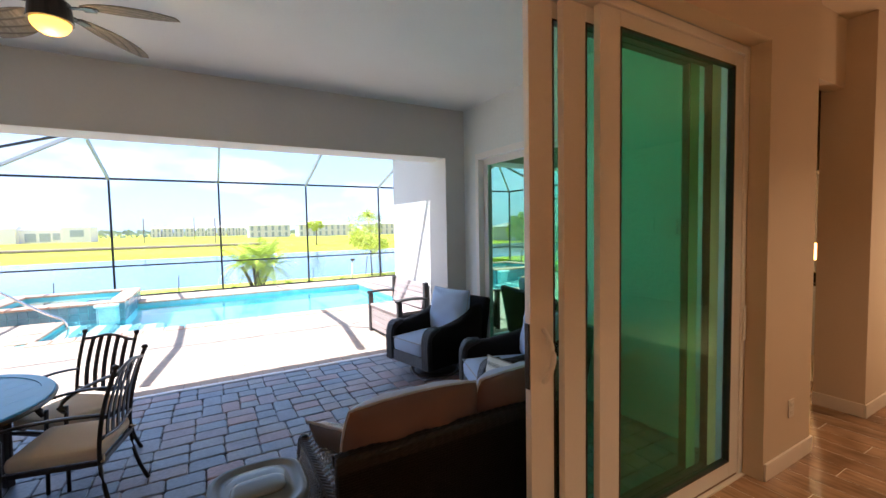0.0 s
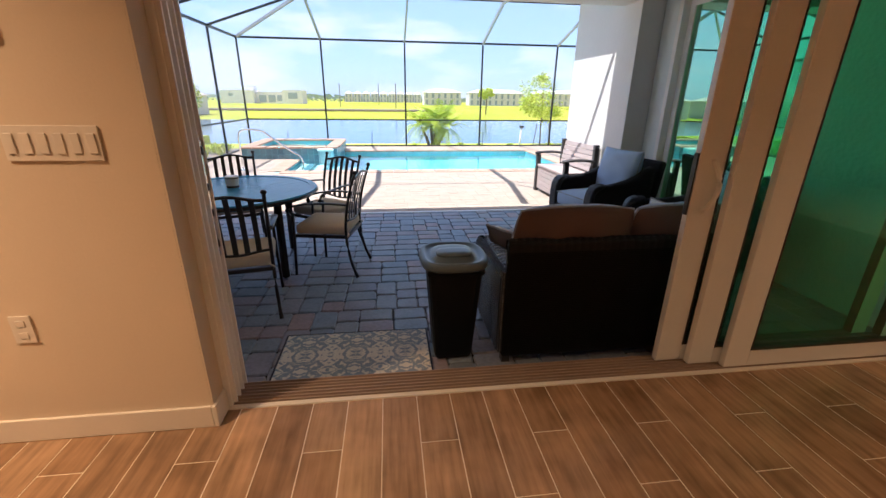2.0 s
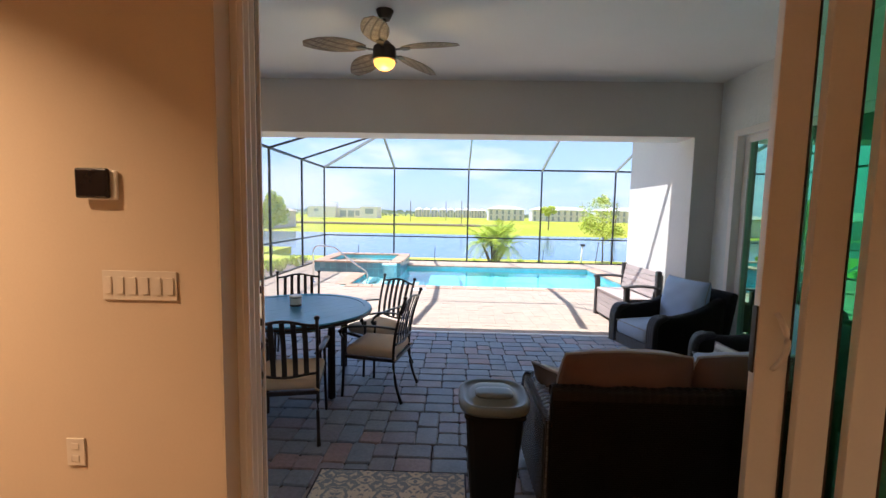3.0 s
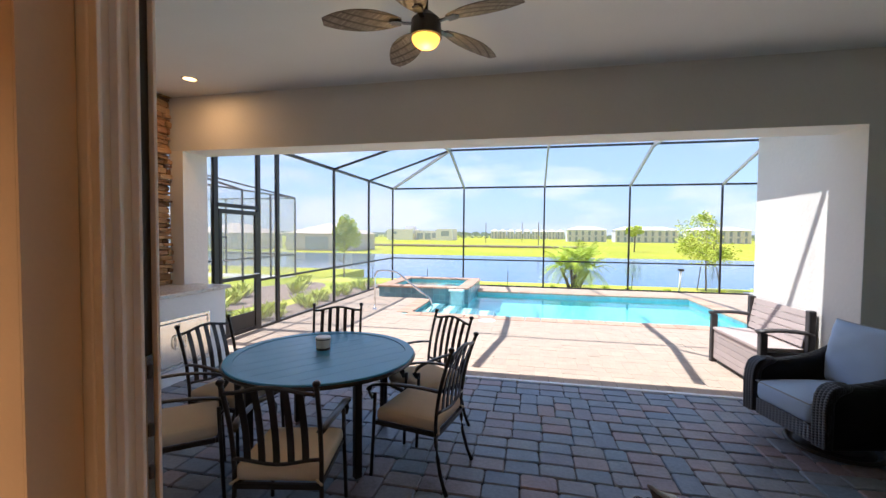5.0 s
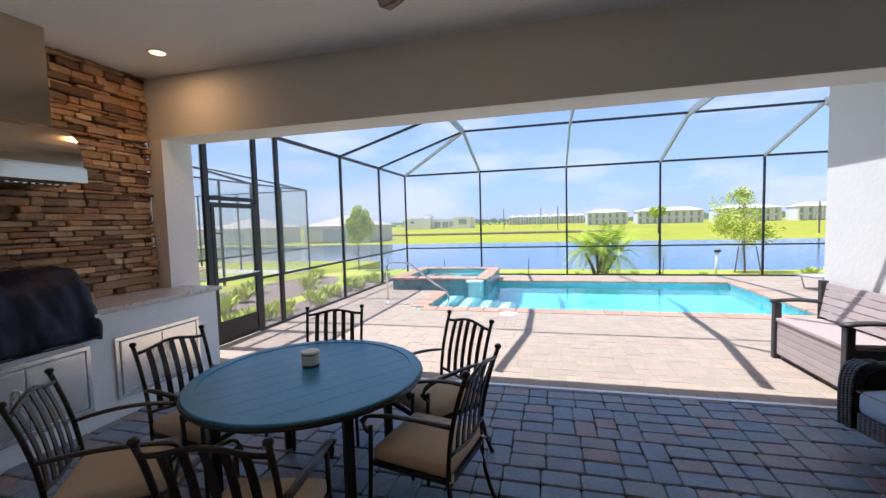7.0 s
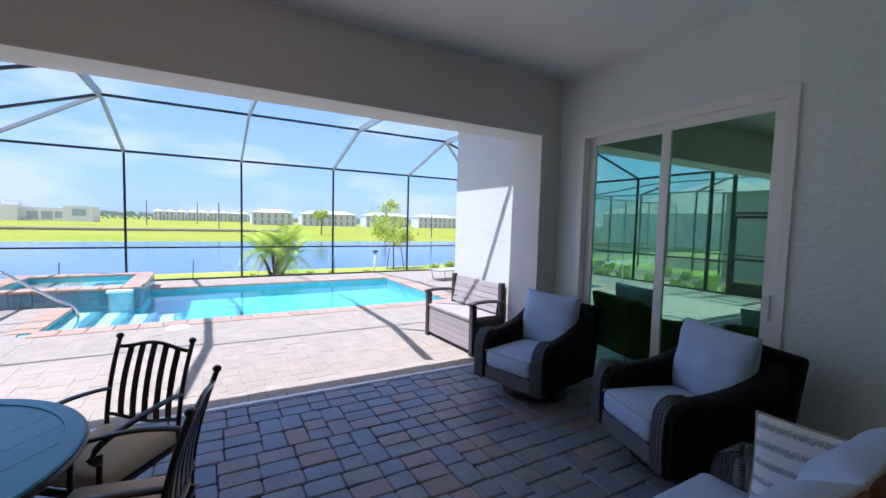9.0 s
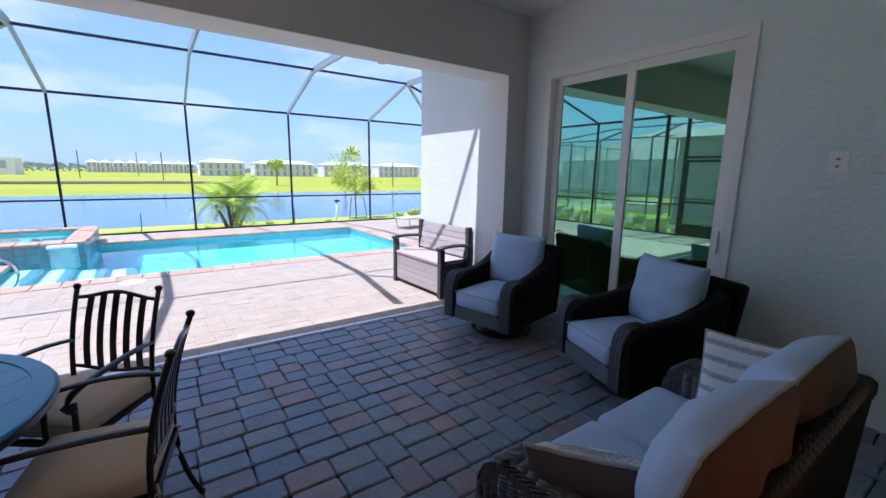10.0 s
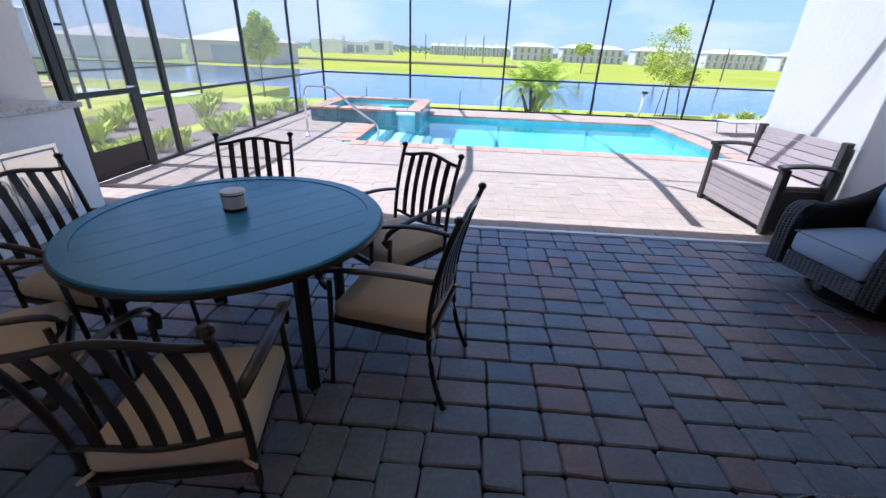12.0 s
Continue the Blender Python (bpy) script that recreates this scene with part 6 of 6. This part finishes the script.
for x, u, yy in ((16.7, 6, 195), (37.0, 9, 193), (66.0, 8, 190), (92.0, 8, 186), (118.0, 8, 182), (145.0, 8, 178)):
    townhouse(x, yy, 2.8, u)
for k in range(9):
    townhouse(-28 + k * 5.8, 300, 2.4, 2, h=5.4, group="very far row houses", roofmat="far_wall")
blk = thing("unfinished_building", "white concrete building under construction beyond the lake", "building", pose(-68, 190, -1.25) @ Matrix.Diagonal((1.45, 1.4, 1.0, 1)))
part("wall", B((0, 9, 0, 8, 0, 5.2), (9, 17, 2, 8, 0, 4.6), (17, 22.5, 0, 8, 0, 5.4)), "far_wall", blk)
part("parapet", B((5.5, 8.5, 3, 6, 5.2, 7.0)), "far_wall_grey", blk)
for a, b_, c, d in ((10.0, 12.0, 0.5, 3.4), (12.6, 14.6, 0.5, 3.4), (18.6, 21.2, 2.0, 4.4), (2.2, 3.4, 2.8, 4.0), (15, 16.4, 1.0, 3.4)):
    part("opening", B((a, b_, -0.05 if a > 17 or a < 9 else 1.95, 0.0 if a > 17 or a < 9 else 2.0, c, d)), "far_glass_haze", blk)
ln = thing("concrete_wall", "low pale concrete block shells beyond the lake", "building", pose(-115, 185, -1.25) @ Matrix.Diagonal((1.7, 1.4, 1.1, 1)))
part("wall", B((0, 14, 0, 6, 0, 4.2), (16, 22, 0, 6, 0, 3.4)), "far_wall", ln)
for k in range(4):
    part("opening", B((1.5 + k * 3.2, 3.0 + k * 3.2, -0.05, 0, 1, 3)), "far_glass_haze", ln)
solid("berm", B((-60, 14, 92, 93.4, -1.3, -0.75), bevel=0.2), "mulch", "low brown earth berm on the far bank", **S)
solid("far_road", B((-80, 12, 98, 103, -1.26, -1.18)), "concrete", "pale construction road on the far side", **S)
for k, (x, y, h) in enumerate(((2.6, 118, 6.5), (-14.5, 140, 7), (37.5, 70, 4.5), (-3, 170, 8))):
    p = thing("utility_pole", "distant thin dark pole", "pole", pose(x, y, -1.3), "distant poles")
    part("shaft", T((0, 0, 0), (0, 0, h), r=0.12, seg=6), "bark", p)
# far palm and bare tree
fp = thing("far_palm", "small round-headed palm beyond the lake", "palm", pose(19.0, 80, -1.3))
part("trunk", T((0, 0, 0), (0.1, 0, 3.4), r=[0.13, 0.1]), "bark", fp, smooth=True)
v, f = leaves(900, (0, 0, 3.9), (1.5, 1.5, 1.0), 0.35, 5)
from_data("crown", v, f, "leaf_lime", fp)
ft = thing("sparse_tree", "thin sparse grey-green tree beyond the lake", "tree", pose(32.0, 80, -1.3))
part("trunk", T((0, 0, 0), (0.1, 0, 6.0), r=[0.15, 0.05]), "bark", ft, smooth=True)
v, f = leaves(160, (0, 0, 4.4), (0.9, 0.9, 1.8), 0.22, 6)
from_data("crown", v, f, "leaf", ft)
# line of far woods, haze put into the leaf colour
wv, wf = [], []
rnd = random.Random(77)
for k in range(5200):
    x = rnd.uniform(-330, 330)
    hgt = 3.2 + 1.6 * noise.noise(Vector((x * 0.03, 0, 0))) + 1.2 * noise.noise(Vector((x * 0.13, 5, 0)))
    p = Vector((x, 335 + rnd.uniform(0, 6), -1.3 + rnd.random() ** 0.7 * hgt * 1.25))
    s = rnd.uniform(0.5, 1.3)
    a = Vector((rnd.gauss(0, 1), 0.2, rnd.gauss(0, 1))).normalized() * s
    b = Vector((-a.z, 0.1, a.x)) * 0.7
    kx = len(wv)
    wv += [p - a, p + b, p + a, p - b]
    wf.append((kx, kx + 1, kx + 2, kx + 3))
from_data("far_woods", wv, wf, "far_leaf_haze", None, "low line of distant woods, haze put into its pale colour", "", "stuff")

# neighbour's house and cage
nh = thing("neighbour_house", "single-storey stucco house with a tan hip roof next door", "house")
part("wall", B((-26, -9.3, -8, 8.2, -0.2, 3.05)), "house_wall", nh)
part("roof", hip_roof(bmesh.new(), -26, -9.3, -8, 8.2, 3.05, 2.9), "tan_roof", nh, "tan shingle hip roof")
nc = thing("neighbour_cage", "dark screened pool cage of the house next door", "screen enclosure")
NX, NY = -9.3, 15.1
for y in (8.3, 9.3, 10.4, 11.8, 13.4, NY):
    bar("post", (NX, y, -0.2), (NX, y, 3.15), 0.06, 0.06, nc)
for x in (-12.7, -14.8, -17.6):
    bar("post", (x, NY, -0.2), (x, NY, 3.15), 0.06, 0.06, nc)
for z in (3.15, 0.75):
    bar("rail", (NX, 4, z), (NX, NY, z), 0.05, 0.05, nc)
    bar("rail", (-17.6, NY, z), (NX, NY, z), 0.05, 0.05, nc)
bar("rail", (-11.6, 4, 3.85), (-11.6, 12.7, 3.85), 0.05, 0.05, nc)
for y in (5.0, 7.2, 9.3, 11.8):
    bar("rafter", (NX, y, 3.15), (-11.6, y, 3.85), 0.05, 0.08, nc)
bar("hip_rafter", (NX, NY, 3.15), (-11.6, 12.7, 3.85), 0.05, 0.06, nc)
for q in (((NX, 4, 0), (NX, NY, 0), (NX, NY, 3.15), (NX, 4, 3.15)), ((-17.6, NY, 0), (NX, NY, 0), (NX, NY, 3.15), (-17.6, NY, 3.15))):
    b5 = bmesh.new()
    b5.faces.new([b5.verts.new(p) for p in q])
    part("screen", b5, "screen_side_haze", nc, "fine insect screen mesh")
solid("neighbour_deck", B((-18, NX, 4.0, NY, -0.2, -0.16)), "concrete", "pale pool deck next door", **S)
ns = thing("neighbour_spa", "raised spa with blue water and a tan rim next door", "spa", pose(-12.2, 11.0, -0.16))
part("wall", B((-1.1, 1.1, -1.1, 1.1, 0, 0.4)), "far_wall", ns)
part("rim", B((-1.2, 1.2, -1.2, -0.9, 0.40, 0.46), (-1.2, 1.2, 0.9, 1.2, 0.40, 0.46), (-1.2, -0.9, -0.9, 0.9, 0.40, 0.46), (0.9, 1.2, -0.9, 0.9, 0.40, 0.46)), "coping", ns)
n2 = thing("neighbour_house", "large stucco house with a broad tan hip roof farther along", "house")
part("wall", B((-56, -34, 16, 34, -0.3, 3.2)), "house_wall", n2)
part("roof", hip_roof(bmesh.new(), -56, -34, 16, 34, 3.2, 4.2), "tan_roof", n2, "tan shingle hip roof")
for y in (18.0, 22.0, 26.0, 30.0):
    part("window", B((-34.0, -33.94, y, y + 1.8, 0.6, 2.4)), "far_glass_haze", n2)
for k, (x, y, w) in enumerate(((-40, 62, 12), (-58, 60, 12), (-76, 56, 13))):
    h2 = thing("lake_house", "distant single-storey house with a tan hip roof", "house", pose(x, y, -1.2), "houses round the lake")
    part("wall", B((0, w, 0, 10, 0, 2.8)), "house_wall", h2)
    part("roof", hip_roof(bmesh.new(), 0, w, 0, 10, 2.8, 1.8), "tan_roof", h2)
    part("lanai_opening", B((w * 0.3, w * 0.65, -0.05, 0, 0.2, 2.3)), "far_glass_haze", h2)
    part("window", B((w * 0.75, w * 0.85, -0.05, 0, 1.0, 2.2)), "far_glass_haze", h2)


# ---- pieces: pavers, stones, planks ----
def block(w, d, h, cut, cham, seed=0):
    """Corner-cut block with a soft top edge; the top lies at z 0."""
    rr = random.Random(seed)
    a, b = w / 2, d / 2
    out = [(-a + cut, -b), (a - cut, -b), (a, -b + cut), (a, b - cut), (a - cut, b), (-a + cut, b), (-a, b - cut), (-a, -b + cut)]
    out = [(x + rr.uniform(-1, 1) * cut * 0.35, y + rr.uniform(-1, 1) * cut * 0.35) for x, y in out]
    v = [(x, y, -h) for x, y in out] + [(x, y, -cham) for x, y in out] + [(x * (1 - cham / a), y * (1 - cham / b), rr.uniform(-0.001, 0.001)) for x, y in out]
    f = []
    for r in (0, 8):
        for k in range(8):
            f.append((r + k, r + (k + 1) % 8, r + 8 + (k + 1) % 8, r + 8 + k))
    f.append(tuple(range(16, 24)))
    return v, f


def lay(x0, x1, y0, y1, seed, keep, unit=0.165):
    """Pavers in bands of three courses along x: squares, long ones, and pairs of upright ones. Yields centre and size."""
    rr = random.Random(seed)
    y = y0
    while y < y1 - 0.05:
        x = x0 - rr.choice((0, 0.05, 0.1))
        left = y1 - y
        while x < x1:
            w = rr.choice((unit, unit, unit, unit * 1.5, unit * 1.5))
            xa, xb = max(x, x0), min(x + w, x1)
            x += w
            if xb - xa < 0.04:
                continue
            upright = w == unit and rr.random() < 0.42
            rows = (1.5, 1.5) if upright else (1, 1, 1)
            cy = 0.0
            for r in rows:
                hb = min(unit * r, left - cy)
                if hb > 0.03:
                    c = ((xa + xb) / 2, y + cy + hb / 2, round(xb - xa, 3), round(hb, 3))
                    if keep(*c):
                        yield c
                cy += hb
        y += unit * 3


def split_pieces(name, group_parent, cells, near, mat, mat_stuff, cut, cham, gap, thick, level, limit=300, gap_x=None):
    gap_x = gap if gap_x is None else gap_x
    cache, verts, faces, n = {}, [], [], 0
    cells = sorted(cells, key=near)
    for i, (cx, cy, w, d) in enumerate(cells):
        dz = random.uniform(-0.002, 0.002)
        if i < limit:
            key = (w, d, i % 3)
            if key not in cache:
                v, f = block(w - gap_x, d - gap, thick, cut, cham, key[2] + int(w * 1000))
                me = bpy.data.meshes.new(name)
                me.from_pydata(v, [], f)
                me.materials.append(M[mat])
                cache[key] = me
            ob = new(name, cache[key])
            ob.parent = group_parent
            ob.matrix_basis = pose(cx, cy, level + dz, random.uniform(-0.4, 0.4), random.uniform(-0.4, 0.4))
        else:
            v, f = block(w - gap_x, d - gap, thick, cut, cham, i)
            k = len(verts)
            verts += [(x + cx, y + cy, z + level + dz) for x, y, z in v]
            faces += [tuple(q + k for q in g) for g in f]
    if verts:
        from_data(name + "_field", verts, faces, mat_stuff, group_parent, "", "", "stuff")


def outside(cx, cy, w, d):
    if SPA[0] < cx < SPA[1] and SPA[2] < cy < SPA[3]:
        return False
    return not (POOL[0] - 0.3 < cx < POOL[1] + 0.3 and POOL[2] - 0.3 < cy < POOL[3] + 0.3)


pf = thing("lanai_pavers", "tumbled charcoal and brown concrete pavers, tinted with the blue of shade", "pavers", kind="structure")
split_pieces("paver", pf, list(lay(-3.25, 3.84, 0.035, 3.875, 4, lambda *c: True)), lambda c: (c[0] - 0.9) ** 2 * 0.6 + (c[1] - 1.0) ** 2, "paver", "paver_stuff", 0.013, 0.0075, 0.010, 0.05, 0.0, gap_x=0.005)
pd = thing("deck_pavers", "sunlit pinkish tan pavers of the pool deck", "pavers", kind="structure")
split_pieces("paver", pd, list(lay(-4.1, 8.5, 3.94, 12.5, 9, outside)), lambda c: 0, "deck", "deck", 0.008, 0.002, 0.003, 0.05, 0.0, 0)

# stacked stone
cells, stuff_v, stuff_f = [], [], []
rr = random.Random(12)
z = 1.002
while z < 3.36:
    h = rr.choice((0.035, 0.045, 0.055, 0.065, 0.08))
    h = min(h, 3.368 - z)
    y = 0.03 - rr.uniform(0, 0.1)
    while y < 3.57:
        w = rr.choice((0.10, 0.16, 0.22, 0.28, 0.36, 0.20))
        ya, yb = max(y, 0.03), min(y + w, 3.575)
        y += w
        if yb - ya > 0.03 and not (1.5 < ya and yb < 2.34 and z > 2.1):
            cells.append(((ya + yb) / 2, z + h / 2, yb - ya, h, rr.uniform(0.0, 0.065)))
    z += h
lw = thing("ledge_stone", "stacked brown and tan ledge stone behind the grill", "stone cladding", kind="structure")
cells.sort(key=lambda c: -c[0])
for i, (cy, cz, w, h, d) in enumerate(cells):
    v, f = block(w - 0.006, h - 0.006, 0.08, min(0.012, h * 0.22), 0.009, i)
    tilt, lean = random.uniform(-0.10, 0.10), random.uniform(-0.04, 0.04)
    v = [(z_ + x * tilt + random.uniform(-0.004, 0.004), x, y + x * lean) for x, y, z_ in v]
    if i < 300:
        me = bpy.data.meshes.new("stone")
        me.from_pydata(v, [], f)
        me.materials.append(M["ledge"])
        ob = new("stone", me)
        ob.parent, ob.matrix_basis = lw, pose(-3.95 + d, cy, cz)
    else:
        k = len(stuff_v)
        stuff_v += [(x - 3.95 + d, y + cy, z_ + cz) for x, y, z_ in v]
        stuff_f += [tuple(q + k for q in g) for g in f]
from_data("stone_field", stuff_v, stuff_f, "ledge_stuff", lw, "", "", "stuff")

# wood-look floor tile
pk = thing("plank_floor", "warm brown wood-look plank tiles", "floor tiles", kind="structure")
me = bpy.data.meshes.new("plank")
v, f = block(0.1595, 0.899, 0.006, 0.001, 0.0008, 1)
me.from_pydata(v, [], f)
me.materials.append(M["plank"])
for k in range(-15, 32):
    x = 0.568 + 0.165 * k
    y = -0.46 + 0.45 - (0.30 * ((k * 2) % 3)) + 0.904
    while y > -3.6:
        if y + 0.45 < -0.165 or x > 4.3:
            ob = new("plank", me)
            ob.parent, ob.matrix_basis = pk, pose(x, y, FL)
        elif y - 0.45 < -0.2:
            hi, lo = -0.165, y - 0.45
            v2, f2 = block(0.1605, hi - lo, 0.006, 0.001, 0.0008, 1)
            me2_ = bpy.data.meshes.new("plank")
            me2_.from_pydata(v2, [], f2)
            me2_.materials.append(M["plank"])
            ob = new("plank", me2_)
            ob.parent, ob.matrix_basis = pk, pose(x, (hi + lo) / 2, FL)
        y -= 0.904
